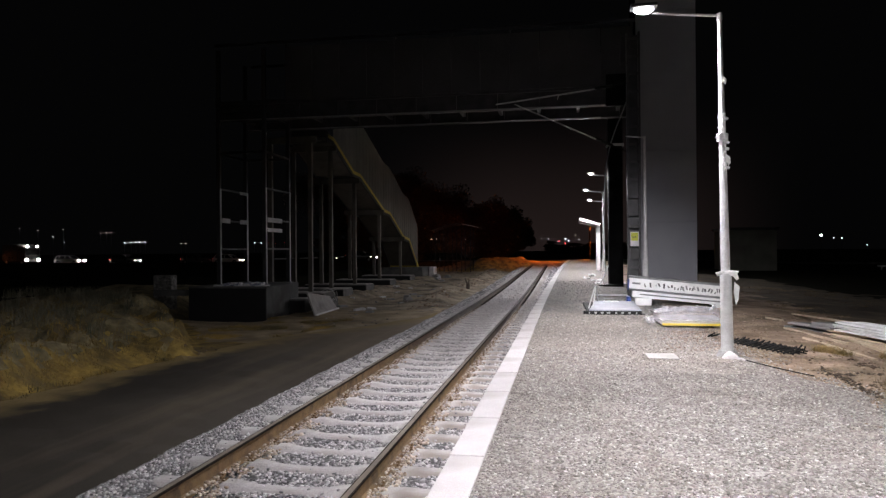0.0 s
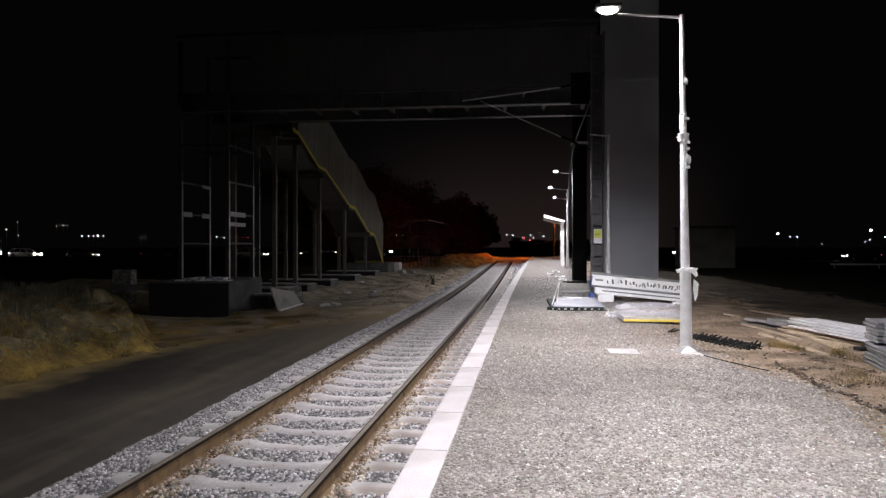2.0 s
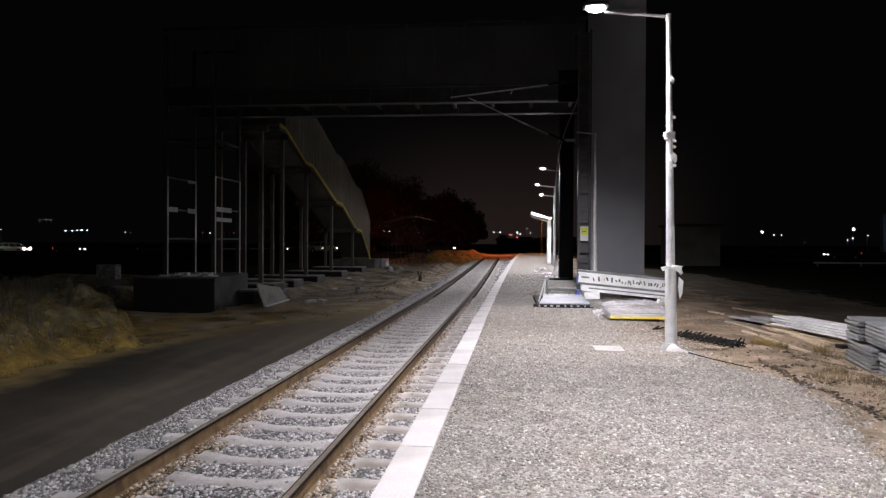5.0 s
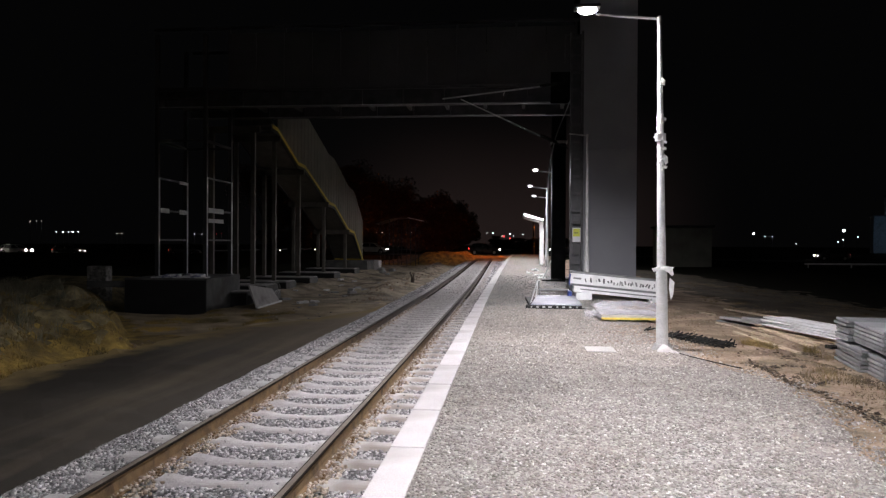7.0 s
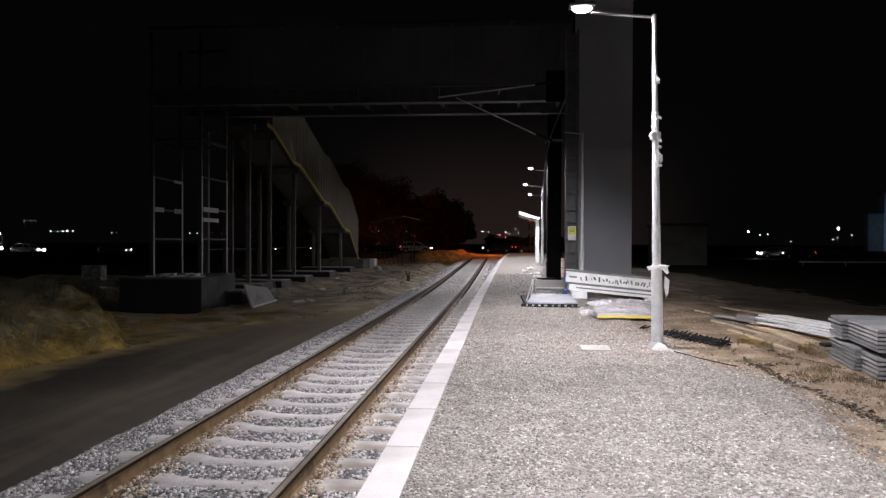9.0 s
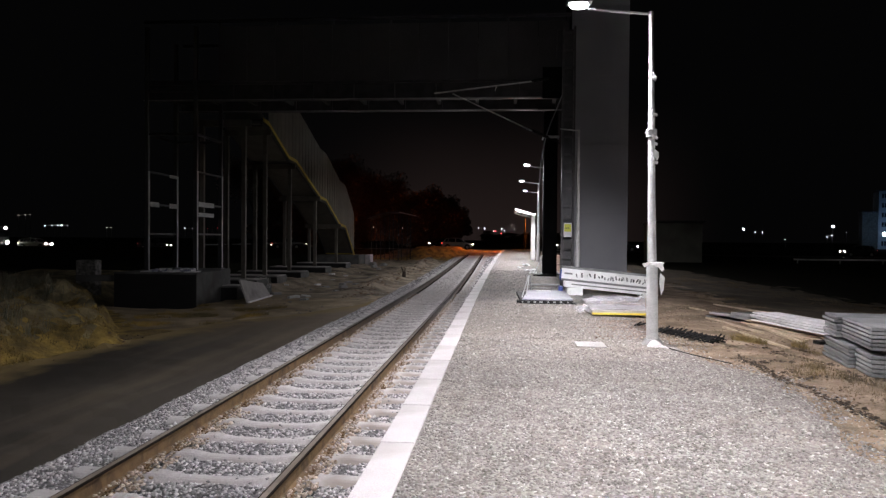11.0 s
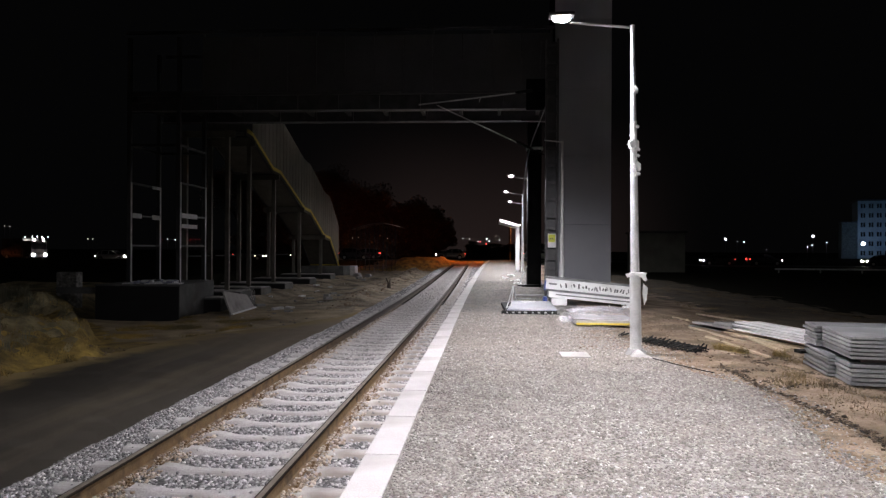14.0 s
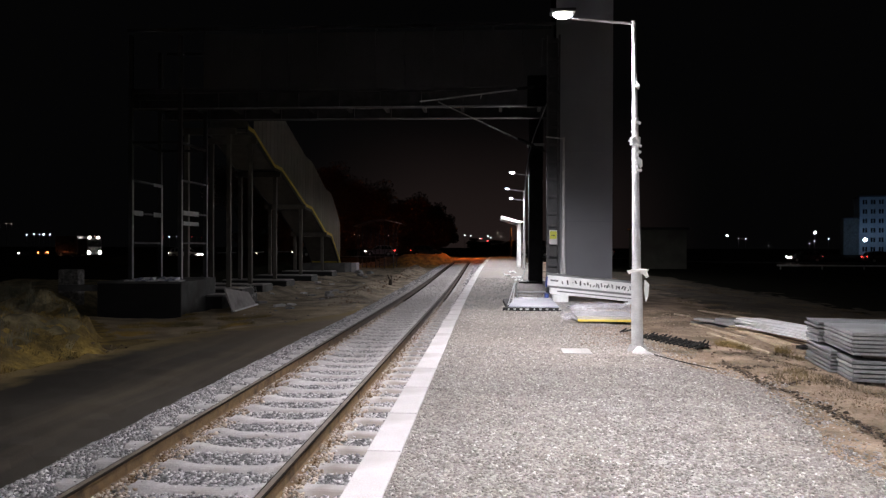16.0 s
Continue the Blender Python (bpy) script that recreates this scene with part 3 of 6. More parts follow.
for n, y0, y1, s, seed in ((44000, 3.6, 13.0, 0.0195, 1), (26000, 13.0, 30.0, 0.026, 2), (7000, 30, TRACK_END, 0.05, 6)):
    pts = ballast_places(n, y0, y1, s)
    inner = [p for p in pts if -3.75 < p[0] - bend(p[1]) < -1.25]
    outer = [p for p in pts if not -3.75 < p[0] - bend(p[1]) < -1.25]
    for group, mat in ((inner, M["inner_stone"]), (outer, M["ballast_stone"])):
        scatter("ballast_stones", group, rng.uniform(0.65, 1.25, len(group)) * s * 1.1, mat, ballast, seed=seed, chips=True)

rusty = []
for _ in range(5200):
    b = 3.6 + 26 * rng.random() ** 1.4
    c = rng.choice((-0.7535, 0.7535)) - 2.4925
    a = c + rng.choice((-1, 1, 1)) * rng.uniform(0.075, 0.21)
    rusty.append((a + bend(b), b, bed_z(a) + grade(b) + rng.uniform(0.01, 0.05)))
scatter("rusty_stones", rusty, rng.uniform(0.6, 1.2, len(rusty)) * 0.024, M["rust_stone"], ballast, seed=8)

foot_crumbs = []
for _ in range(5200):
    b = 3.6 + 20 * rng.random() ** 1.3
    c = rng.choice((-0.7535, 0.7535)) - 2.4925
    a = c + rng.choice((-1, 1, 1)) * rng.uniform(0.045, 0.15)
    foot_crumbs.append((a + bend(b), b, -0.548 + 0.02 * ease(0.12, 0.04, abs(a - c)) + grade(b) + rng.uniform(-0.006, 0.012)))
scatter("crumbs_on_rail_foot", foot_crumbs, rng.uniform(0.5, 1.2, len(foot_crumbs)) * 0.0165, M["rust_stone"], ballast, seed=18)

stray = []
for _ in range(1100):
    b = 3.6 + 26 * rng.random() ** 1.3
    a = -2.4925 + rng.uniform(-1.3, 1.5)
    stray.append((a + bend(b), b, -0.560 + 0.034 * (abs(a + 2.4925) < 0.45) * -1 + grade(b)))
scatter("stray_stones", stray, rng.uniform(0.5, 1.1, len(stray)) * 0.022, M["ballast_stone"], ballast, seed=9)

# track: sleepers, rails, clips
TRACK_X, RAIL_TOP = -2.4925, -0.385
track = thing("railway_track", "single railway track with rusty rails on pale concrete sleepers", "railway track")
rail_rows = [(bend(y), y, grade(y)) for y in steps(-30, TRACK_END + 0.6, 1.0)]
RAIL = [(-0.075, -0.172), (0.075, -0.172), (0.075, -0.162), (0.012, -0.145), (0.009, -0.046), (0.034, -0.036), (0.036, -0.010), (-0.036, -0.010), (-0.034, -0.036), (-0.009, -0.046), (-0.012, -0.145), (-0.075, -0.162)]
FLANK = [(-0.037, -0.024), (0.037, -0.024), (0.037, -0.006), (0.034, -0.003), (-0.034, -0.003), (-0.037, -0.006)]
HEAD = [(-0.022, -0.006), (0.026, -0.006), (0.024, 0.0), (-0.020, 0.0)]
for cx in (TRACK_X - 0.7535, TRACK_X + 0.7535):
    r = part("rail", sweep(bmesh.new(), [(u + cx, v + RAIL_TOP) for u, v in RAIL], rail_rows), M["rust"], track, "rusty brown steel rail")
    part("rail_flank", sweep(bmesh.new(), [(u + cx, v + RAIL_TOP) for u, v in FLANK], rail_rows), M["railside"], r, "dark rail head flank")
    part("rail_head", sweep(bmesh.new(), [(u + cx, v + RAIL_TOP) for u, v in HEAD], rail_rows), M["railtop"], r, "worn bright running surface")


def sleeper_mesh():
    bm = bmesh.new()
    prof = [(-1.30, 0.0), (-1.10, 0.0), (-0.98, 0.0), (-0.52, 0.0), (-0.32, -0.030), (0.0, -0.040), (0.32, -0.030), (0.52, 0.0), (0.98, 0.0), (1.10, 0.0), (1.30, -0.01)]
    rings = []
    for x, z in prof:
        w = 0.122 if abs(x) > 0.4 else 0.104
        rings.append([bm.verts.new(c) for c in ((x, -w, -0.20), (x, -w, z - 0.06), (x, -w + 0.04, z - 0.012), (x, -w + 0.06, z), (x, w - 0.06, z), (x, w - 0.04, z - 0.012), (x, w, z - 0.06), (x, w, -0.20))])
    for r, s in zip(rings, rings[1:]):
        for i in range(7):
            bm.faces.new((r[i], r[i + 1], s[i + 1], s[i]))
    bm.faces.new(rings[0])
    bm.faces.new(rings[-1])
    return mesh_of(bm, "sleeper", M["sleeper"])


def clip_mesh():
    bm = bmesh.new()
    box(bm, -0.035, 0.035, -0.04, 0.04, 0.0, 0.016, 0.005)
    rod(bm, (0.0, -0.045, 0.035), (0.0, 0.045, 0.035), 0.012, n=6)
    rod(bm, (0.0, 0.0, 0.01), (0.0, 0.0, 0.06), 0.011, n=6)
    return mesh_of(bm, "rail_clip", M["rust"])


SLEEPER, CLIP = sleeper_mesh(), clip_mesh()
far_clips = bmesh.new()
y, k = -6.05, 0
while y < TRACK_END:
    s = new("sleeper", SLEEPER)
    s.parent = track
    s.matrix_basis = pose(TRACK_X + bend(y) + random.uniform(-0.02, 0.02), y, RAIL_TOP - 0.176 + grade(y), random.uniform(-0.4, 0.4), 0, random.uniform(-0.5, 0.5))
    if 3 < y < 26:
        for cx in (-0.7535, 0.7535):
            for off in (-0.105, 0.105):
                c = new("rail_clip", CLIP)
                c.parent = s
                c.matrix_basis = pose(cx + off, 0, 0.002)
    elif y >= 26:
        for cx in (-0.7535, 0.7535):
            for off in (-0.105, 0.105):
                x = TRACK_X + bend(y) + cx + off
                box(far_clips, x - 0.045, x + 0.045, y - 0.05, y + 0.05, RAIL_TOP - 0.174 + grade(y), RAIL_TOP - 0.13 + grade(y))
    y += 0.6
tagged(part("rail_clips", far_clips, M["railside"], track), kind="stuff")

# platform: retaining wall, edge slabs, gravel
EDGE0, EDGE1, PLAT_END = -0.893, -0.636, 74.0
plat_rows = [(flare(y), y, grade(y)) for y in steps(-30, PLAT_END, 1.0)]
wall_sec = [(EDGE0 + 0.05, -1.1), (EDGE0 + 0.25, -1.1), (EDGE0 + 0.25, -0.13), (EDGE0 + 0.05, -0.13)]
tagged(part("wall_platform", sweep(bmesh.new(), wall_sec, plat_rows), M["concrete"], None, "grey concrete platform retaining wall"), category="wall", kind="structure")
pav = heights([i for i in range(30)], steps(-30, PLAT_END, 0.4), lambda i, y: 0.0)
for v in pav.vertices:
    i, y = v.co.x, v.co.y
    x = EDGE1 + 0.0 + (gravel_edge(y) + 0.75 - EDGE1) * i / 29
    z = -0.012 + 0.012 * wob(x, y, 1.5) + 0.008 * wob(x, y, 5) - 0.11 * ease(gravel_edge(y) - 0.15, gravel_edge(y) + 0.5, x)
    v.co = (x + flare(y), y, z + grade(y))
pav.materials.append(M["gravel"])
platform = tagged(new("platform", pav), "grey gravel railway platform with a white concrete edge", "platform", kind="structure")


def gravel_places(n, y0, y1, size):
    pts = []
    for _ in range(n):
        b = rng.uniform(y0, y1)
        e = gravel_edge(b)
        a = rng.uniform(EDGE1 + 0.02, e + 0.7)
        if a > e and rng.random() < (a - e) / 0.7 + 0.3:
            continue
        base = -0.012 + 0.012 * wob(a, b, 1.5) + 0.008 * wob(a, b, 5) - 0.11 * ease(e - 0.15, e + 0.5, a)
        base = max(base + grade(b), ground_z(a, b) if a > 1.5 else -1)
        pts.append((a + flare(b), b, base + rng.uniform(-0.35, 0.3) * size))
    return pts


for n, y0, y1, s, seed in ((52000, 3.6, 9.0, 0.0135, 11), (34000, 9.0, 17.0, 0.0145, 12), (12000, 17, 34, 0.018, 13)):
    pts = gravel_places(n, y0, y1, s)
    # Stones beyond 17 m are greyer and darker.
    scatter("gravel_stones", pts, rng.uniform(0.55, 1.35, len(pts)) * s, M["gravel_stone"] if y0 < 9 else M["gravel_fine"] if y0 < 17 else M["gravel_grey"], platform, flat=0.6, seed=seed, chips=True)


joint_sec = [(EDGE0 + 0.015, -0.13), (EDGE1 - 0.01, -0.13), (EDGE1 - 0.01, -0.012), (EDGE0 + 0.015, -0.012)]
tagged(part("joint_mortar", sweep(bmesh.new(), joint_sec, plat_rows), M["old_concrete"], platform, "dark mortar in the slab joints"), kind="stuff")


def slab_mesh():
    return mesh_of(bx(EDGE0, EDGE1, -0.584, 0.584, -0.129, 0.0, 0.008), "edge_slab", M["edge"])


SLAB = slab_mesh()
y = 7.53 - 1.19 * 16 + 0.595
while y < PLAT_END:
    s = new("edge_slab", SLAB)
    s.parent = platform
    s.matrix_basis = pose(flare(y) + random.uniform(-0.004, 0.004), y, grade(y) + random.uniform(-0.003, 0.003), 0, 0, random.uniform(-0.15, 0.15))
    y += 1.19


# ---- lamps along the platform ----
def bowl(x, z, k=1.0):
    """A shallow drop-shaped lamp glass."""
    bm = bmesh.new()
    bmesh.ops.create_icosphere(bm, subdivisions=3, radius=1.0)
    for v in bm.verts:
        v.co = (x + v.co.x * 0.14 * k, v.co.y * 0.10 * k, z + 0.018 + min(v.co.z, 0.4) * 0.055)
    return bm


def lamp_post(y, lit, off, share, lean=0.0):
    at = pose(2.15 + off, y, grade(y), 0, lean, random.uniform(-2, 2))
    t = thing("lamp_post", "tall grey galvanised platform lamp post with a side arm" if lit else "galvanised platform post with a bare side arm", "lamp post", "platform lamps", at)
    bm = rod(bmesh.new(), (0, 0, -0.3), (0, 0, 1.2), 0.088, 0.080, 20)
    part("lower_shaft", bm, M["galv"], t)
    part("upper_shaft", rod(bmesh.new(), (0, 0, 1.18), (0, 0, 4.86), 0.066, 0.029, 20), M["galv"], t)
    part("base_collar", rod(bmesh.new(), (0, 0, -0.02), (0, 0, 0.07), 0.16, 0.115, 16), M["concrete"], t)
    tip = (-0.92, 0, 4.965) if lit else (-0.55, 0, 4.925)
    part("arm", rod(bmesh.new(), (0.03, 0, 4.86), tip, 0.022, 0.018, 10), M["galv"], t)
    part("arm_socket", rod(bmesh.new(), (0, 0, 4.80), (0, 0, 4.90), 0.042, 0.038, 12), M["galv"], t)
    if not lit:
        return t
    h = part("lamp_head", box(bmesh.new(), -1.24, -0.86, -0.12, 0.12, 5.045, 5.10, 0.02), M["dark_steel"], t)
    part("lens", bowl(-1.05, 5.01, 1.0 if y < 30 else 0.72), M["lamp_glow"], h, "glowing white lens")
    if lit:
        a = bpy.data.lights.new("platform_light", "AREA")
        a.shape, a.size, a.size_y, a.energy, a.color = "RECTANGLE", 0.34, 0.46, LAMP_POWER * share, COOL
        sides = [(-1.05, 0.12, 57), (-1.05, -0.12, -57)]
        for sx, sy, tilt in sides:
            b = bpy.data.lights.new("platform_side_light", "AREA")
            b.shape, b.size, b.size_y, b.energy, b.color, b.spread = "RECTANGLE", 0.2, 0.06, SIDE_POWER * share, COOL, radians(58)
            bo = new("platform_side_light", b)
            bo.matrix_world = at @ pose(sx, sy, 4.93, tilt)
        lo = new("platform_light", a)
        lo.matrix_world = at @ pose(-1.05, 0, 4.918)
    return t


first_post = None
for y, lit, off, share in ((-11.0, True, 0, 1.0), (-0.3, True, 0, 0.83), (10.54, True, 0.09, 1.0), (21.6, False, 0.18, 0), (33.2, True, 0.07, 0.75), (43.6, True, 0.12, 0.9), (54.5, True, 0.75, 1.0)):
    p = lamp_post(y, lit, off, share, -0.86 if y == 10.54 else 0.0)
    if y == 10.54:
        first_post = p

# ---- sodium street lamp at the level crossing, two more added unseen ----
def sodium_lamp(x, y, z, h, power, way=-1, mast="matt_black"):
    t = thing("street_lamp", "sodium lamp with its head out of view, placed for orange light", "street lamp", "sodium street lamps", pose(x, y, z))
    part("mast", rod(bmesh.new(), (0, 0, -0.6), (0, 0, h), 0.11, 0.08, 12), M[mast], t)
    part("arm", rod(bmesh.new(), (0, 0, h - 0.05), (way * 0.85, 0, h + 0.12), 0.035, 0.03, 8), M[mast], t)
    x0, x1 = sorted((way * 1.25, way * 0.8))
    head = part("lamp_head", bx(x0, x1, -0.15, 0.15, h + 0.08, h + 0.18, 0.03), M["dark_steel"], t)
    part("lens", bx(x0 + 0.02, x1 - 0.02, -0.13, 0.13, h + 0.04, h + 0.078, 0.01), M["sodium_glow"], head)
    a = bpy.data.lights.new("sodium_light", "AREA")
    a.shape, a.size, a.size_y, a.energy, a.color, a.spread = "RECTANGLE", 0.40, 0.25, power, SODIUM, radians(160)
    o = new("sodium_light", a)
    return t, o, (x + way * 1.02, y, z + h + 0.02)


_, lo, at = sodium_lamp(2.85, 84.0, 0.2, 4.3, SODIUM_POWER, 1, "matt_black")
lo.matrix_world = look(at, (0.5, 82.5, 0.0))
lo.data.spread = radians(104)
# Added lamp behind the lift tower, aimed to turn the mound orange.
_, lo, at = sodium_lamp(9.6, 64.0, -0.2, 6.5, SODIUM_POWER * 0.035)
lo.matrix_world = look(at, (-5.0, 71.0, -0.6))
lo.data.spread = radians(40)
# Added lamp behind the stair screens, there only to redden the trees.
_, lo, at = sodium_lamp(-26.5, 112.0, -0.2, 8.6, SODIUM_POWER * 0.15)
lo.matrix_world = look(at, (-22.0, 160.0, 7.0))
lo.data.spread = radians(80)
# ---- footbridge over the track ----
M["steel_mid"] = surface("grey_primed_steel", (0.26, 0.265, 0.27), (0.36, 0.365, 0.37), 4, 70, 0.5, metal=0.3, bump=0.1)


def crumple(x0, x1, y0, y1, zf, nx, ny, amp, seed):
    me = heights(steps(x0, x1, (x1 - x0) / nx), steps(y0, y1, (y1 - y0) / ny), lambda x, y: zf(x, y) + amp * abs(noise.noise((x * 3.1, y * 4.3, seed))) + amp * 0.4 * noise.noise((x * 12, y * 10, seed + 3)))
    for p in me.polygons:
        p.use_smooth = False
    return me


def i_beam(bm, x0, x1, y, z0, z1, w=0.30):
    box(bm, x0, x1, y - w / 2, y + w / 2, z0, z0 + 0.035)
    box(bm, x0, x1, y - w / 2, y + w / 2, z1 - 0.035, z1)
    box(bm, x0, x1, y - 0.012, y + 0.012, z0 + 0.035, z1 - 0.035)
    x = x0 + 0.4
    while x < x1:
        box(bm, x - 0.008, x + 0.008, y - w / 2 + 0.02, y + w / 2 - 0.02, z0 + 0.035, z1 - 0.035)
        x += 1.5
    return bm


M["mast_steel"] = surface("weathered_mast_steel", (0.06, 0.061, 0.065), (0.10, 0.101, 0.106), 4, 70, 0.6, metal=0.2, bump=0.1)
bridge = thing("footbridge", "dark clad steel footbridge spanning the railway track", "footbridge")
part("girder", i_beam(bmesh.new(), -13.3, 2.4, 25.15, 6.58, 7.2), M["dark_steel"], bridge, "dark grey steel girder")
part("girder", i_beam(bmesh.new(), -13.3, 2.4, 28.0, 6.68, 7.2), M["dark_steel"], bridge, "dark grey steel girder")
# Added pale strips stand in for light caught by the girders' lower edges.
part("lit_lower_edge", bx(-13.3, 1.38, 24.98, 24.998, 6.575, 6.612), M["steel_mid"], bridge, "pale strip painting the girder's lit lower edge")
part("lit_lower_edge", bx(-13.3, 1.38, 27.832, 27.848, 6.675, 6.712), M["steel_mid"], bridge, "pale strip painting the girder's lit lower edge")
part("deck", bx(-13.3, 2.4, 24.98, 28.2, 7.2, 7.32), M["dark_steel"], bridge)
for x in steps(-13.0, 2.0, 1.5):
    part("cross_beam", bx(x - 0.06, x + 0.06, 25.32, 27.83, 6.9, 7.196), M["dark_steel"], bridge)
for i, x in enumerate(steps(-10.4, 2.3, 1.05)[:-1]):
    for yy in (24.94, 28.16):
        part("cladding_panel", bx(x + 0.006, x + 1.045, yy, yy + 0.05, 7.24, 9.28, 0.004), M["bridge_clad"], bridge)
for yy in (24.96, 28.14):
    part("top_rail", bx(-13.3, 2.4, yy, yy + 0.09, 9.44, 9.54), M["dark_steel"], bridge)
    for x in steps(-10.4, 2.3, 2.1):
        part("rail_post", bx(x - 0.04, x + 0.04, yy + 0.052, yy + 0.11, 7.32, 9.438), M["dark_steel"], bridge)
col = part("column", bx(1.80, 2.40, 30.5, 31.1, 0.05, 8.6, 0.015), M["black_steel"], bridge, "black painted square steel column")
part("column_collar", bx(1.75, 2.45, 30.45, 31.15, 5.93, 6.04, 0.01), M["galv"], col)
part("base_plate", bx(1.66, 2.54, 30.36, 31.24, 0.027, 0.05, 0.006), M["dark_steel"], col)
part("head_beam", bx(1.85, 2.35, 28.2, 31.05, 7.33, 7.6, 0.006), M["black_steel"], col)
part("end_shroud", bx(1.40, 2.42, 24.86, 24.93, 6.52, 7.62, 0.006), M["black_steel"], bridge, "black end plate over the girder")
solo("column_footing", bx(1.62, 2.58, 30.3, 31.3, -0.4, 0.026, 0.02), M["old_concrete"], "low grey concrete footing under a black column", "footing")

# lift tower at the platform end of the bridge
tower = thing("lift_tower", "tall plain grey clad lift tower beside the platform", "lift tower")
for i, z in enumerate(steps(0.0, 12.4, 2.48)[:-1]):
    for x0, x1 in ((2.47, 4.5),):
        part("cladding_panel", bx(x0, x1 - 0.004, 25.45, 25.52, z + (0.0 if i else -0.3), z + 2.474, 0.004), M["cladding"], tower)
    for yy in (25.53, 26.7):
        # Track-side panels painted black, putting shade into the colour against lamp glare.
        part("side_panel", bx(2.47, 2.53, yy, yy + 1.16, z + (0.0 if i else -0.3), z + 2.474, 0.004), M["matt_black"], tower, "side panel blackened in place of shade")
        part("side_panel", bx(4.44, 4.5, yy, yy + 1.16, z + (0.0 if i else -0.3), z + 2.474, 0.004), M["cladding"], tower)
part("core", bx(2.54, 4.43, 25.53, 27.88, -0.3, 12.3), M["dark_steel"], tower)
part("roof", bx(2.35, 4.62, 25.35, 28.0, 12.42, 12.6, 0.02), M["dark_steel"], tower)
part("plinth", bx(2.40, 4.57, 25.38, 27.95, -0.35, 0.12, 0.01), M["concrete"], tower)

# lattice catenary mast with its cantilever
mast = thing("catenary_mast", "grey lattice railway mast with warning plates and a cantilever", "mast")
for x in (1.93, 2.29):
    bm = box(bmesh.new(), x, x + 0.06, 22.86, 23.14, -0.2, 8.45)
    part("upright", bm, M["mast_steel"], mast)
z = 0.35
while z < 8.3:
    part("batten", bx(1.99, 2.29, 22.875, 22.887, z, z + 0.08), M["mast_steel"], mast)
    z += 0.56
part("back_web", bx(1.99, 2.29, 23.08, 23.10, -0.2, 8.4), M["dark_steel"], mast, "dark sheet behind the battens")
part("warning_plate", bx(2.01, 2.27, 22.845, 22.858, 1.62, 2.08, 0.003), M["white"], mast, "white warning plate")
part("yellow_label", bx(2.03, 2.25, 22.838, 22.844, 1.80, 2.05), M["sign_yellow"], mast, "lime yellow label")
for x in (2.07, 2.14):
    part("print_bar", bx(x, x + 0.045, 22.8345, 22.8375, 1.90, 1.93), M["ink"], mast)
part("black_plate", bx(2.02, 2.27, 22.845, 22.858, 1.22, 1.56, 0.003), M["sign_black"], mast, "black plate")
part("dark_plate", bx(2.02, 2.27, 22.845, 22.858, 2.2, 2.3, 0.003), M["sign_black"], mast, "black plate")
canti = part("cantilever", rod(bmesh.new(), (-2.25, 23, 6.34), (0.95, 23, 6.70), 0.024, n=10), M["galv"], mast, "slim grey cantilever tube")
part("strut", rod(bmesh.new(), (-1.65, 23.03, 6.33), (0.98, 23.03, 5.09), 0.020, n=10), M["galv"], canti)
# Mast ends of both tubes painted black, standing in for unlit steel.
part("stay", rod(bmesh.new(), (0.93, 23.0, 6.718), (1.93, 23.0, 6.84), 0.026, n=10), M["black_steel"], canti, "tube end blackened as if unlit")
part("stay", rod(bmesh.new(), (0.96, 23.03, 5.12), (1.93, 23.03, 4.66), 0.022, n=10), M["black_steel"], canti, "tube end blackened as if unlit")
part("insulator", rod(bmesh.new(), (1.0, 23.0, 6.726), (1.5, 23.0, 6.787), 0.05, n=12), M["black_plastic"], canti)
part("insulator", rod(bmesh.new(), (1.0, 23.03, 5.101), (1.5, 23.03, 4.864), 0.05, n=12), M["black_plastic"], canti)
part("steady_arm", rod(bmesh.new(), (-0.2, 23.02, 6.57), (-0.25, 23.02, 6.42), 0.015, n=8), M["galv"], canti)
part("top_bracket", rod(bmesh.new(), (1.74, 23, 7.45), (1.77, 23, 8.4), 0.022, n=8), M["mast_steel"], mast)
for zz in (7.5, 8.35):
    part("bracket_arm", rod(bmesh.new(), (1.75, 23, zz), (1.95, 23, zz), 0.018, n=8), M["mast_steel"], mast)
cable("hanging_cable", [(2.55, 24.84, 7.9), (2.05, 24.82, 6.5), (1.55, 24.8, 5.3), (1.36, 24.8, 4.3), (1.31, 24.8, 3.4), (1.30, 24.8, 2.7)], 0.020, M["steel_mid"], "thin dark cable hanging from the bridge", "cable")

# ---- lift frame and staircase on the far side of the track ----
block = solo("foundation_block", bx(-13.75, -10.68, 23.75, 26.3, -1.7, 0.26, 0.03), M["old_concrete"], "large grey concrete foundation block", "foundation")
part("rear_block", bx(-13.75, -11.05, 26.302, 27.75, -1.7, 0.26, 0.03), M["old_concrete"], block)
# Added black plate makes the front darker than the other faces.
part("front_plate", bx(-13.72, -10.71, 23.735, 23.748, -1.6, 0.2), M["front_black"], block, "black plate over the front face")
shaft = thing("lift_shaft", "open grey steel frame of an unfinished lift shaft", "steel frame")
for x in (-13.17, -11.3):
    for y in (25.0, 27.3):
        c = part("column", bx(x - 0.07, x + 0.07, y - 0.07, y + 0.07, 0.262, 9.3, 0.01), M["dark_steel"], shaft)
        part("base_plate", bx(x - 0.16, x + 0.16, y - 0.16, y + 0.16, 0.262, 0.285, 0.004), M["steel_mid"], c)
        # Bright strip paints the lamplight along the column's track-side edge.
        part("lit_edge", bx(x + 0.071, x + 0.083, y - 0.05, y + 0.05, 0.30, 3.97, 0.003), M["galv"], c, "bright strip painting the column's lit edge")
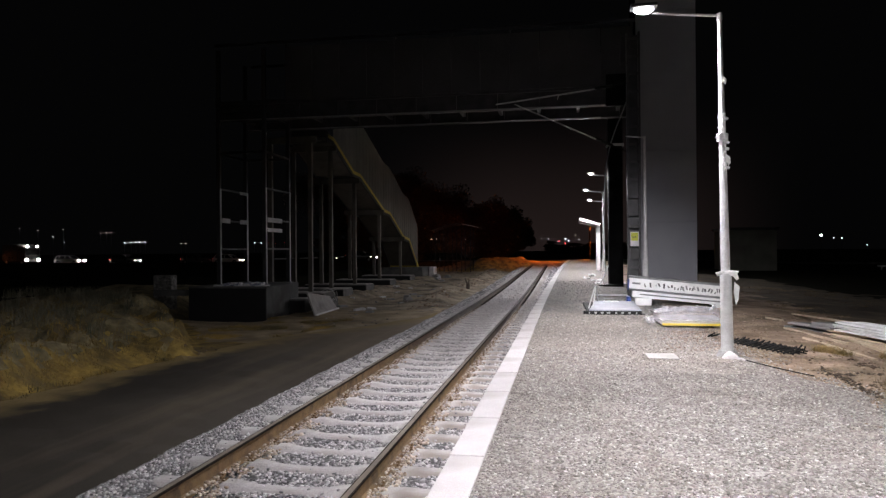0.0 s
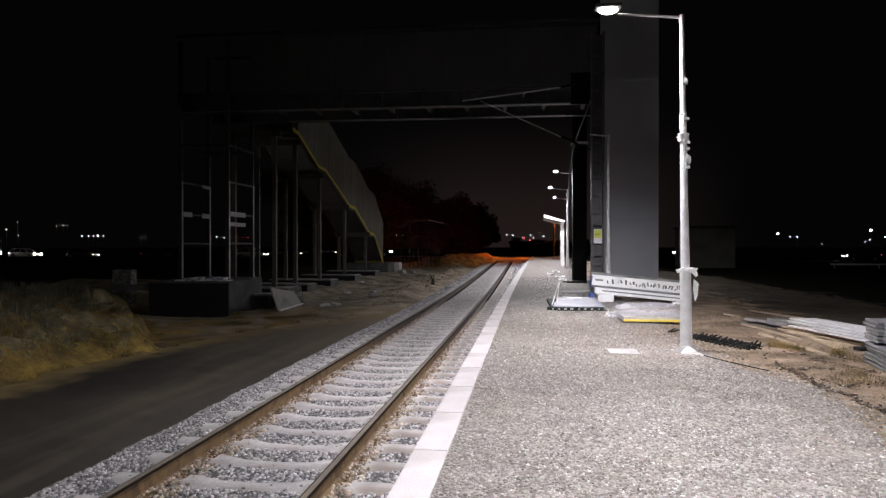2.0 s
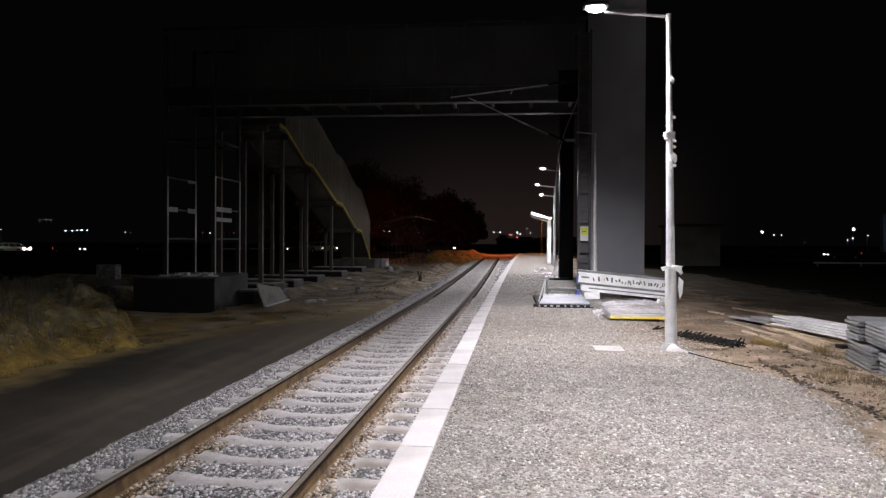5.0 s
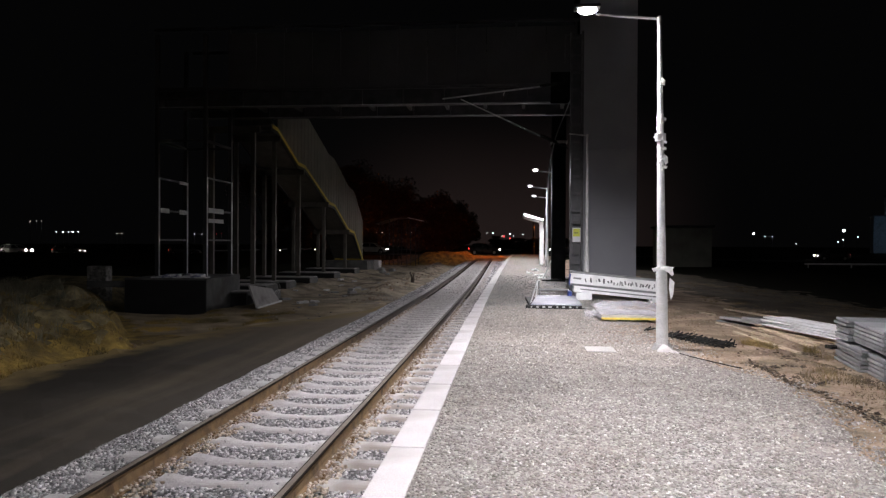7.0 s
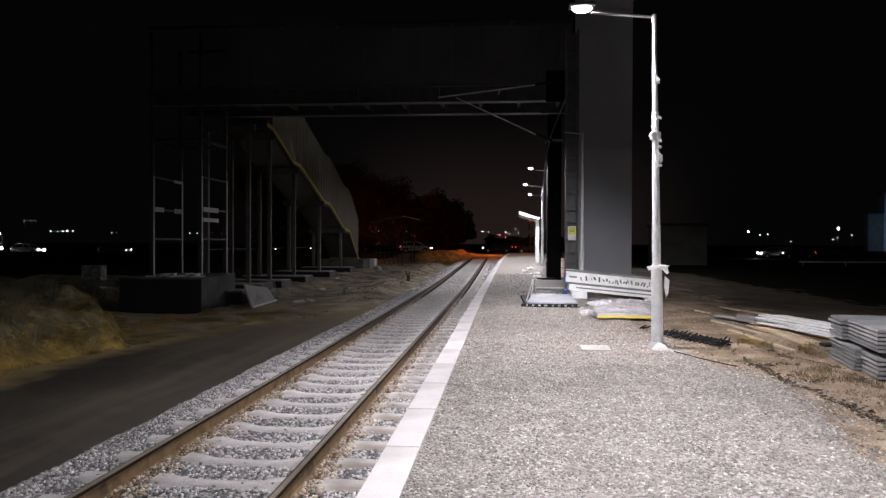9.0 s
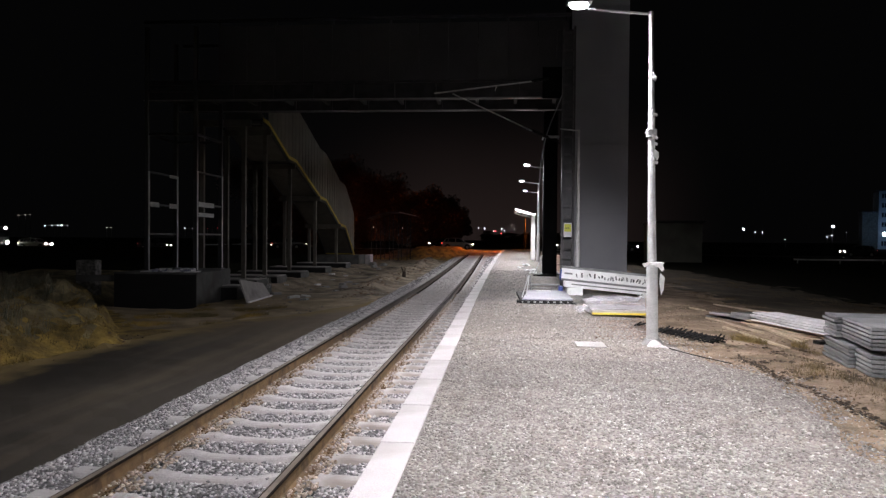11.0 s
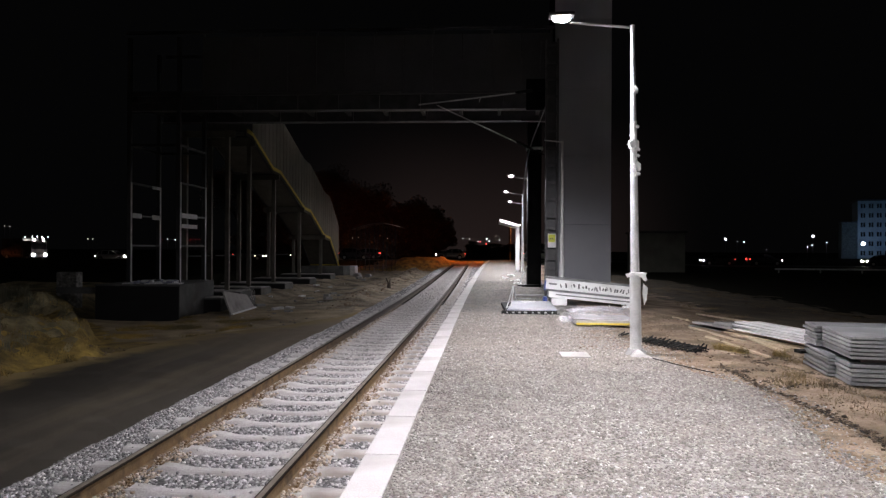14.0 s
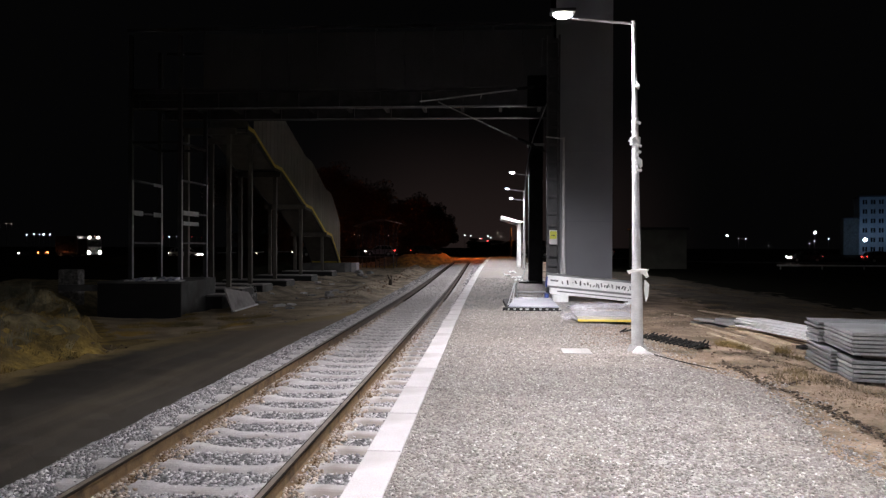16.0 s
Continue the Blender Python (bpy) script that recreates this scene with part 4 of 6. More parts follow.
for zz, hh in ((1.60, 0.07), (2.72, 0.07), (3.92, 0.07), (5.3, 0.09), (6.9, 0.12)):
    for x in (-13.17, -11.3):
        b = part("side_beam", bx(x - 0.04, x + 0.06, 25.075, 27.225, zz, zz + hh, 0.004), M["dark_steel"] if zz > 4 else M["mast_steel"], shaft)
    for y in (25.0, 27.3):
        if zz > 4:
            part("cross_beam", bx(-13.095, -11.375, y - 0.05, y + 0.05, zz, zz + hh, 0.004), M["dark_steel"], shaft)
for y0, y1 in ((25.075, 25.75), (26.6, 27.225)):
    part("gusset_plate", bx(-13.10, -13.085, y0, y1, 2.66, 2.84, 0.003), M["galv"], shaft, "bright steel plate")
part("gusset_plate", bx(-13.10, -13.085, 26.6, 27.225, 3.86, 3.98, 0.003), M["galv"], shaft, "bright steel plate")
for zz, hh in ((2.66, 0.18), (2.29, 0.15)):
    part("bright_beam", bx(-11.23, -11.21, 25.075, 26.45, zz, zz + hh, 0.003), M["galv"], shaft, "bright steel plate")
for i in range(7):
    solo("loose_sheet", bx(-12.9 + 0.27 * i, -12.5 + 0.27 * i, 24.0 + 0.15 * (i % 3), 24.5 + 0.2 * (i % 2), 0.262, 0.29 + 0.05 * (i % 3), 0.004), M["white"], "loose pale sheet lying on the foundation block", "sheet", "loose sheets")

for k, (x, y, s) in enumerate(((-12.6, 24.0, 0.6), (-11.9, 24.3, 0.5), (-11.5, 24.1, 0.4))):
    scrap = crumple(x, x + s, y, y + s, lambda u, v: 0.27, 10, 10, 0.22, 23.0 + k)
    scrap.materials.append(M["blue_film"])
    tagged(new("foil_heap", scrap), "crumpled bluish plastic sheet lying on the foundation block", "foil", "foil heaps")
M["stair_steel"] = surface("brown_grey_primed_steel", (0.115, 0.105, 0.09), (0.165, 0.155, 0.135), 2.5, 60, 0.65, bump=0.1)
stair = thing("staircase", "steel footbridge staircase with yellow stringers and pale screens", "staircase")
LINE = [(31.2, 7.0), (31.97, 6.95), (35.17, 5.73), (36.4, 5.68), (41.4, 4.07), (42.8, 3.98), (46.6, 2.54), (48.3, 2.40), (51.3, 0.36)]


def stair_z(y):
    for (a, za), (b, zb) in zip(LINE, LINE[1:]):
        if y <= b:
            return za + (zb - za) * (y - a) / (b - a)
    return LINE[-1][1]


for x in (-13.0, -11.0):
    bm = bmesh.new()
    outline = [(y, z) for y, z in LINE] + [(y, z - 0.28) for y, z in reversed(LINE)]
    prism(bm, outline, "x", x - 0.04, x + 0.04)
    st = part("stringer", bm, M["dark_steel"], stair, "dark steel stringer")
    bm = bmesh.new()
    outline = [(y, z + 0.02) for y, z in LINE] + [(y, z - 0.15) for y, z in reversed(LINE)]
    prism(bm, outline, "x", x + 0.075, x + 0.10)
    part("yellow_edge" if x > -12 else "primed_edge", bm, M["yellow"] if x > -12 else M["stair_steel"], st, "yellow painted stringer edge" if x > -12 else "grey primed stringer edge")
for (a, za), (b, zb) in zip(LINE, LINE[1:]):
    n = max(1, round(abs(za - zb) / 0.17))
    if za - zb < 0.3:
        part("landing", bx(-12.95, -11.05, a, b, zb - 0.06, zb - 0.0), M["dark_steel"], stair)
        continue
    for i in range(n):
        yy = a + (b - a) * (i + 0.5) / n
        zz = za + (zb - za) * (i + 1) / n
        part("step", bx(-12.95, -11.05, yy - 0.16, yy + 0.16, zz, zz + 0.045), M["dark_steel"], stair)
    part("soffit", prism(bmesh.new(), [(a, za - 0.20), (b, zb - 0.20), (b, zb - 0.23), (a, za - 0.23)], "x", -12.95, -11.05), M["stair_steel"], stair, "closed sheet under the flight")
for x in (-13.06, -10.94):
    y = 32.0
    while y < 51.2:
        y1 = min(y + 0.62, 51.28)
        z0, z1 = stair_z(y), stair_z(y1)
        top = 2.85
        bm = bmesh.new()
        prism(bm, [(y + 0.02, z0 + 0.03), (y1 - 0.02, z1 + 0.03), (y1 - 0.02, z1 + top), (y + 0.02, z0 + top)], "x", x - 0.012, x + 0.012)
        part("screen_panel", bm, M["stair_clad"], stair)
        y = y1
for y, z in ((29.2, 6.6), (31.9, 6.6), (35.7, 5.42), (40.7, 4.02), (46.1, 2.5)):
    for x in (-12.9, -11.05):
        part("support_column", bx(x - 0.09, x + 0.09, y - 0.09, y + 0.09, -0.25 + grade(y) * 0.8, z - 0.02, 0.01), M["stair_steel"], stair)
    part("support_beam", bx(-13.2, -10.75, y - 0.09, y + 0.09, z - 0.30, z - 0.02, 0.01), M["stair_steel"], stair)
for y in (30.55, 33.8, 38.2, 43.4):
    part("brace", rod(bmesh.new(), (-12.9, y - 1.3, 1.2), (-12.9, y + 1.3, 1.2), 0.03, n=8), M["dark_steel"], stair)
for y in (29.2, 31.9, 35.7, 40.7, 46.1):
    k = grade(y) * 0.8
    foot = solo("stair_footing", bx(-13.6, -10.2, y - 0.75, y + 0.75, -1.1 + k, -0.28 + k, 0.03), M["old_concrete"], "low grey concrete footing under the staircase", "footing", "stair footings")
    # Same added black plate on the front of each footing.
    part("front_plate", bx(-13.57, -10.23, y - 0.764, y - 0.752, -1.05 + k, -0.31 + k), M["front_black"], foot, "black plate over the front face")
    # Pale cap puts the light on the footing's top into its colour.
    part("lit_top", bx(-13.55, -10.25, y - 0.70, y + 0.70, -0.279 + k, -0.245 + k, 0.008), M["slab"], foot, "pale cap painting the footing's lit top")
solo("concrete_landing", bx(-13.4, -10.3, 49.9, 53.6, -0.9, 0.32, 0.03), M["old_concrete"], "concrete landing at the foot of the stairs", "foundation")
solo("kerb_block", bx(-10.25, -9.85, 52.0, 53.2, -0.9, 0.30, 0.05), M["edge"], "short pale concrete wall end by the stairs", "block")
part("foot_rail", rod(bmesh.new(), (-13.0, 50.9, 0.40), (-10.95, 50.9, 0.40), 0.05, n=8), M["yellow"], stair, "yellow bar at the stair foot")

# board leaning by the foundation
lean = bmesh.new()
q = [(-9.0, 24.2, -0.80), (-9.1, 27.0, -0.78), (-9.42, 27.0, -0.28), (-9.3, 24.2, 0.03)]
a = [lean.verts.new(p) for p in q]
b = [lean.verts.new((x - 0.05, y, z - 0.02)) for x, y, z in q]
lean.faces.new(a)
lean.faces.new(b[::-1])
for i in range(4):
    lean.faces.new((a[i], b[i], b[(i + 1) % 4], a[(i + 1) % 4]))
board = solo("leaning_board", lean, M["slab"], "pale grey sheet leaning on rubble beside the foundation", "board")
part("bright_edge", rod(bmesh.new(), (-8.96, 24.2, -0.79), (-9.06, 27.0, -0.77), 0.035, n=8), M["white"], board, "white folded edge")
low_foot = solo("low_footing", bx(-10.62, -9.92, 25.62, 26.6, -1.2, -0.32, 0.05), M["old_concrete"], "low concrete footing beside the foundation block", "footing")
part("front_plate", bx(-10.58, -9.96, 25.605, 25.618, -1.1, -0.38), M["front_black"], low_foot, "black plate over the front face")
# Pale cap again paints the lit top.
part("lit_top", bx(-10.56, -9.98, 25.68, 26.54, -0.319, -0.30, 0.006), M["slab"], low_foot, "pale cap painting the footing's lit top")
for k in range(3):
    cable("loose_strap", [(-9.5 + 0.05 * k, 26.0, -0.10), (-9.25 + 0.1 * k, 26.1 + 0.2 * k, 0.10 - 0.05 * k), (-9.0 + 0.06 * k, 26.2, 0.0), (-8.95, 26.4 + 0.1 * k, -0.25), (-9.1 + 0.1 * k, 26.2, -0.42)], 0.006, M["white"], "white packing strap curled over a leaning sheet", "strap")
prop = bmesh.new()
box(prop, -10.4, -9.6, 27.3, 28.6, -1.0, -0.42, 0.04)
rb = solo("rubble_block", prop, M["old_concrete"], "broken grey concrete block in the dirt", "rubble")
part("front_plate", bx(-10.37, -9.63, 27.285, 27.298, -0.95, -0.46), M["front_black"], rb, "black plate over the front face")
for i in range(26):
    x, y = random.uniform(-10.0, -6.4), random.uniform(24.5, 42)
    bm = bmesh.new()
    s = random.uniform(0.05, 0.22)
    box(bm, -s, s, -s * 0.7, s * 0.7, -0.03, s * 0.5, s * 0.15)
    for v in bm.verts:
        v.co += Vector((wob(v.co.x * 9 + i, v.co.y * 9, 1.0), wob(v.co.y * 9, i, 1.0), wob(i, v.co.x * 9, 1.0))) * s * 0.4
    ob = solo("rubble_lump", bm, M["concrete"] if i % 3 else M["white"], "pale lump of building rubble on the dirt", "rubble", "rubble lumps")
    ob.matrix_basis = pose(x, y, ground_z(x, y), 0, 0, random.uniform(0, 90))
for i, (x, y, s) in enumerate(((-9.5, 51.0, 0.42), (-9.1, 49.6, 0.30), (-8.9, 52.6, 0.36), (-8.4, 47.5, 0.22))):
    bm = bmesh.new()
    bmesh.ops.create_icosphere(bm, subdivisions=2, radius=s)
    for v in bm.verts:
        v.co *= 0.75 + 0.5 * abs(wob(v.co.x * 3 + i, v.co.y * 3, 1.0, 4.0))
        v.co.z *= 0.7
    solo("rubble_lump", bm, M["concrete"], "pale lump of building rubble on the dirt", "rubble", "rubble lumps").matrix_basis = pose(x, y, ground_z(x, y) + 0.05, 0, 0, 40 * i)
solo("concrete_well", bx(-16.3, -15.5, 25.5, 25.95, -0.9, 0.62, 0.06), M["mottled"], "small weathered concrete box in the grass", "concrete box")
solo("timber_plank", bx(-15.4, -13.9, 24.1, 24.3, -0.12, 0.10, 0.01, pose(0, 0, 0.02)), M["old_concrete"], "grey timber plank beside the foundation block", "plank")

# ---- building material stored on the platform ----
pal = thing("plastic_pallet", "black plastic pallet carrying a blue-grey sheet", "pallet", at=pose(1.085, 16.82, -0.01, 0, 0, 1.0))
part("top_deck", bx(-0.60, 0.64, 0.05, 2.9, 0.062, 0.080, 0.004), M["black_plastic"], pal)
for i in range(9):
    w = random.uniform(0.07, 0.12)
    part("foot_block", bx(-0.70 + i * 0.155, -0.70 + i * 0.155 + w, random.uniform(-0.04, 0.03), 0.16, 0.0, random.uniform(0.066, 0.084), 0.012), M["black_plastic"], pal)
for i in range(3):
    part("runner", bx(-0.60 + i * 0.57, -0.50 + i * 0.57, 0.18, 2.9, 0.0, 0.060, 0.01), M["black_plastic"], pal)
part("front_lip", bx(-0.70, 0.70, 0.02, 0.045, 0.0, 0.022), M["black_plastic"], pal)
# Added pale strip imitates lit gravel seen through the gaps.
part("gap_strip", bx(-0.58, 0.62, 0.07, 0.085, 0.005, 0.058), M["concrete"], pal, "pale strip standing for lit gravel between the feet")
bm = prism(bmesh.new(), [(0.52, 16.92), (1.72, 16.94), (1.80, 19.85), (0.78, 19.85)], "z", 0.072, 0.102)
solo("grey_sheet", bm, M["grey_board"], "flat blue-grey sheet lying on a black pallet", "sheet")
solo("white_batten", bx(0.98, 1.38, 19.38, 19.52, 0.103, 0.128, 0.006), M["white"], "short white batten lying on grey sheets", "batten")
solo("pale_lath", bx(0.86, 1.42, 21.9, 22.05, 0.0, 0.03, 0.006), M["slab"], "pale lath lying on the gravel behind a pallet", "lath")
tre = thing("trestle", "thin galvanised folding trestle beside a pallet", "trestle")
for x0, x1, y0, z0 in ((0.50, 0.735, 17.5, 0.102), (0.64, 0.755, 17.75, 0.102), (0.84, 0.77, 19.6, 0.102)):
    part("leg", rod(bmesh.new(), (x0, y0, z0 if x0 > 0.52 else 0.0), (x1, 18.9, 0.55), 0.016, n=8), M["galv"], tre)
part("top_bar", rod(bmesh.new(), (0.72, 18.88, 0.55), (0.79, 18.93, 0.55), 0.02, n=8), M["galv"], tre)
for y in (23.4,):
    solo("loose_pipe", rod(bmesh.new(), (0.95, y, 0.03), (2.0, y + 0.15, 0.03), 0.03, n=8), M["galv"], "loose pale pipe lying on the platform", "pipe", "loose pipes")

pile = thing("yellow_edged_slab", "pale boards with a yellow edge lying on the gravel", "board", at=pose(1.83, 14.2, 0.02, 0, 0, 0.5))
part("slab", bx(0, 1.22, 0.03, 1.3, 0.0, 0.10, 0.006), M["slab"], pile)
part("yellow_edge", bx(0, 1.22, 0.0, 0.028, 0.008, 0.050, 0.004), M["yellow"], pile, "yellow edge strip")
for x in (0.2, 0.6, 1.0):
    part("bearer", bx(x, x + 0.1, 0.1, 1.2, -0.03, 0.0), M["wood"], pile)


film = crumple(1.78, 3.05, 14.4, 15.9, lambda x, y: 0.12 + 0.17 * math.sin(max(0, min(1, (y - 14.4) / 1.5)) * math.pi) * (0.6 + 0.4 * math.sin((x - 1.7) * 1.6)), 40, 30, 0.12, 2.0)
film.materials.append(M["film"])
tagged(new("plastic_film", film), "crumpled clear plastic film over stacked boards", "plastic film")
film2 = crumple(1.58, 1.84, 14.3, 15.2, lambda x, y: 0.03 + 0.04 * math.sin((x - 1.58) * 7.8), 14, 18, 0.13, 7.0)
film2.materials.append(M["film"])
tagged(new("plastic_film", film2), "torn clear plastic film lying on gravel", "plastic film")

beam = thing("packed_panel_bundle", "white panel bundle with printed wrapping and a blue end", "panel bundle", at=pose(1.72, 20.0, 0.80, 0, 5.3, -1.5))
part("upper_panel", bx(0.0, 2.62, -0.22, 0.22, -0.345, -0.06, 0.012), M["white"], beam)
part("top_cap", bx(-0.02, 2.64, -0.235, 0.235, -0.058, 0.0, 0.01), M["panel_grey"], beam, "grey capping profile")
part("ledge", bx(0.02, 2.62, -0.19, 0.20, -0.405, -0.347, 0.006), M["panel_grey"], beam)
part("lower_panel", bx(0.1, 2.62, -0.24, 0.24, -0.575, -0.407, 0.02), M["white"], beam)
part("groove", bx(0.3, 2.62, -0.246, -0.242, -0.50, -0.465), M["panel_grey"], beam)
part("end_wrap", bx(-0.03, 0.08, -0.27, 0.24, -0.78, -0.577, 0.03), M["blue"], beam, "blue end wrapping")
part("end_strap", bx(-0.025, 0.0, -0.24, 0.24, -0.40, -0.10, 0.005), M["blue"], beam, "blue strap")
x = 0.42
while x < 2.52:
    w = random.uniform(0.02, 0.055)
    z0 = -0.27 + random.uniform(-0.02, 0.04)
    z1 = z0 + random.uniform(0.05, 0.14)
    k = random.uniform(-0.05, 0.05)
    bm = prism(bmesh.new(), [(x, z0), (x + w, z0), (x + w + k, z1), (x + k, z1)], "y", -0.2235, -0.2205)
    part("print_bar", bm, M["ink"] if random.random() < 0.6 else M["panel_grey"], beam)
    x += w + (random.uniform(0.06, 0.12) if x < 1.0 else random.uniform(0.02, 0.06))
part("print_bar", bx(0.08, 0.30, -0.2235, -0.2205, -0.22, -0.17), M["panel_grey"], beam)
solo("white_block", bx(1.84, 2.28, 19.72, 20.1, -0.02, 0.19, 0.02), M["white"], "white foam block under a panel bundle", "block", "foam blocks")
solo("white_block", bx(3.85, 4.2, 19.75, 20.1, -0.12, 0.02, 0.01), M["white"], "white foam block under a panel bundle", "block", "foam blocks")

solo("white_slab", bx(1.10, 1.52, 10.1, 10.6, -0.03, 0.004, 0.008), M["slab"], "pale concrete slab bedded in gravel", "slab")


# wraps and lumps on the nearest lamp post
def wrap(z0, z1, r, seed, squeeze=1.0):
    bm = bmesh.new()
    n, k = 14, max(4, int((z1 - z0) / 0.022))
    rings = []
    for j in range(k + 1):
        z = z0 + (z1 - z0) * j / k
        rings.append([bm.verts.new(((r + 0.018 * abs(noise.noise((math.cos(a) * 2, math.sin(a) * 2, z * 16 + seed)))) * math.cos(a) * squeeze,
                                    (r + 0.018 * abs(noise.noise((math.cos(a) * 2 + 5, math.sin(a) * 2, z * 16 + seed)))) * math.sin(a), z)) for a in [2 * math.pi * i / n for i in range(n)]])
    for p, s in zip(rings, rings[1:]):
        for i in range(n):
            bm.faces.new((p[i], p[(i + 1) % n], s[(i + 1) % n], s[i]))
    bm.faces.new(rings[0])
    bm.faces.new(rings[-1][::-1])
    return bm


def flutter(points, seed):
    """A torn scrap of foil: a thin closed slip with ragged outline."""
    bm = bmesh.new()
    a = [bm.verts.new((x, -0.075 + 0.03 * noise.noise((x * 9, z * 9, seed)), z)) for x, z in points]
    b = [bm.verts.new((v.co.x, v.co.y + 0.012, v.co.z)) for v in a]
    bm.faces.new(a)
    bm.faces.new(b[::-1])
    for i in range(len(a)):
        j = (i + 1) % len(a)
        bm.faces.new((a[i], a[j], b[j], b[i]))
    return bm


part("foil_wrap", wrap(2.62, 3.46, 0.046, 1.0), M["rag"], first_post, "white foil wound round the shaft")
part("foil_knot", wrap(3.06, 3.17, 0.064, 4.0, 1.2), M["rag"], first_post, "bunched white foil")
part("foil_scrap", flutter([(-0.12, 3.11), (-0.05, 3.05), (0.02, 3.10), (-0.02, 3.17), (-0.07, 3.15)], 1), M["rag"], first_post)
for z, dx, sgn in ((3.36, 0.05, 1), (3.24, 0.05, -1), (3.02, 0.055, 1), (2.93, 0.05, 1), (2.72, 0.05, -1), (2.66, 0.055, 1), (3.42, 0.04, -1)):
    part("foil_scrap", flutter([(sgn * dx * 0.4, z), (sgn * dx * 1.25, z - 0.012), (sgn * dx * 1.5, z + 0.015), (sgn * dx * 1.1, z + 0.035), (sgn * dx * 0.4, z + 0.035)], z * 7), M["rag"], first_post)
part("foil_scrap", flutter([(0.01, 2.80), (0.06, 2.70), (0.09, 2.74), (0.085, 2.82), (0.03, 2.87)], 2), M["rag"], first_post)
part("foil_scrap", flutter([(-0.01, 3.90), (0.05, 3.86), (0.06, 3.93), (0.01, 3.99)], 5), M["rag"], first_post)
part("foil_band", wrap(1.165, 1.205, 0.082, 6.0), M["rag"], first_post, "torn white foil band")
part("foil_scrap", flutter([(-0.16, 1.19), (-0.13, 1.13), (-0.06, 1.16), (0.0, 1.155), (0.08, 1.13), (0.13, 1.07), (0.16, 1.10), (0.14, 1.17), (0.17, 1.20), (0.07, 1.215), (-0.07, 1.205)], 3), M["rag"], first_post)
part("foil_scrap", flutter([(0.10, 1.05), (0.17, 0.98), (0.15, 0.80), (0.11, 0.72), (0.09, 0.9)], 8), M["rag"], first_post)
lump = crumple(2.0, 2.62, 10.0, 10.7, lambda x, y: 0.13 * math.exp(-(((x - 2.25) / 0.12) ** 2 + ((y - 10.42) / 0.16) ** 2)) - 0.075 + 0.05 * math.exp(-(((x - 2.36) / 0.08) ** 2 + ((y - 10.25) / 0.08) ** 2)), 40, 40, 0.06, 4.0)
lump.materials.append(M["sleeper"])
tagged(new("mortar_lump", lump), "white mortar spilled at the foot of a lamp post", "mortar")
cable("ground_cable", [(2.35, 9.95, 0.02), (2.6, 9.3, 0.012), (2.85, 8.9, 0.01)], 0.007, M["black_plastic"], "thin black cable lying on the gravel", "cable")
# Dark cord and clods draw the gravel lip's edge and its shade.
run = []
for k in range(34):
    y = 9.5 - k * 0.155
    x = 3.16 + 0.10 * (9.5 - y) * (0.4 + 0.12 * (9.5 - y)) * 0.35 + 0.05 * wob(1, y, 2.3, 5.0) + 0.03 * wob(2, y, 7.0, 5.0)
    run.append((x, y, max(ground_z(x, y), -0.06) - 0.002 + 0.022 * wob(3, y, 2.1, 5.0)))
cable("ground_cable", run, 0.011, M["black_plastic"], "black cord drawing the shaded gravel edge", "cable")
r = np.random.default_rng(77)
pts = [(x + r.normal(0.04, 0.07), y + r.normal(0, 0.07), z - 0.03) for x, y, z in run for _ in range(34) if wob(x, y, 1.6, 14.0) > -0.25]
lumps = [(x + r.normal(0.02, 0.035 + 0.05 * abs(wob(5, y, 1.1, 3.0))), y + r.normal(0, 0.09), z + 0.002 + r.normal(0, 0.010)) for x, y, z in run for _ in range(int(24 + 60 * max(0.0, 0.35 + wob(3, y, 1.3, 7.0))))]
scatter("dark_clods", lumps, r.uniform(0.4, 1.5, len(lumps)) ** 1.4 * 0.0165, M["dark_clod"], ground, flat=0.5, seed=79, chips=True)
turned = [(x, y) for x, y in zip(r.uniform(3.25, 5.0, 3600), r.uniform(7.6, 10.9, 3600)) if x > 3.2 + 0.12 * (9.8 - y) and wob(x, y, 2.2, 11.0) + 0.5 * wob(x, y, 5.0, 4.0) > 0.22]
scatter("turned_clods", [(x, y, ground_z(x, y) + 0.001) for x, y in turned], r.uniform(0.3, 1.4, len(turned)) ** 1.8 * 0.019, M["dark_clod"], ground, flat=0.6, seed=81)
tagged(blades("withered_weeds", pts, 0.055, 0.008, M["weed"], None, 78, 1.5), "withered dark weeds along the gravel edge", "weeds", "weed tufts")

# black netting roll
net = thing("netting_roll", "rolled black plastic netting lying on sandy soil", "netting", at=pose(2.67, 12.1, 0.0, 0, 0, -68.5))
tangle = random.Random(12)
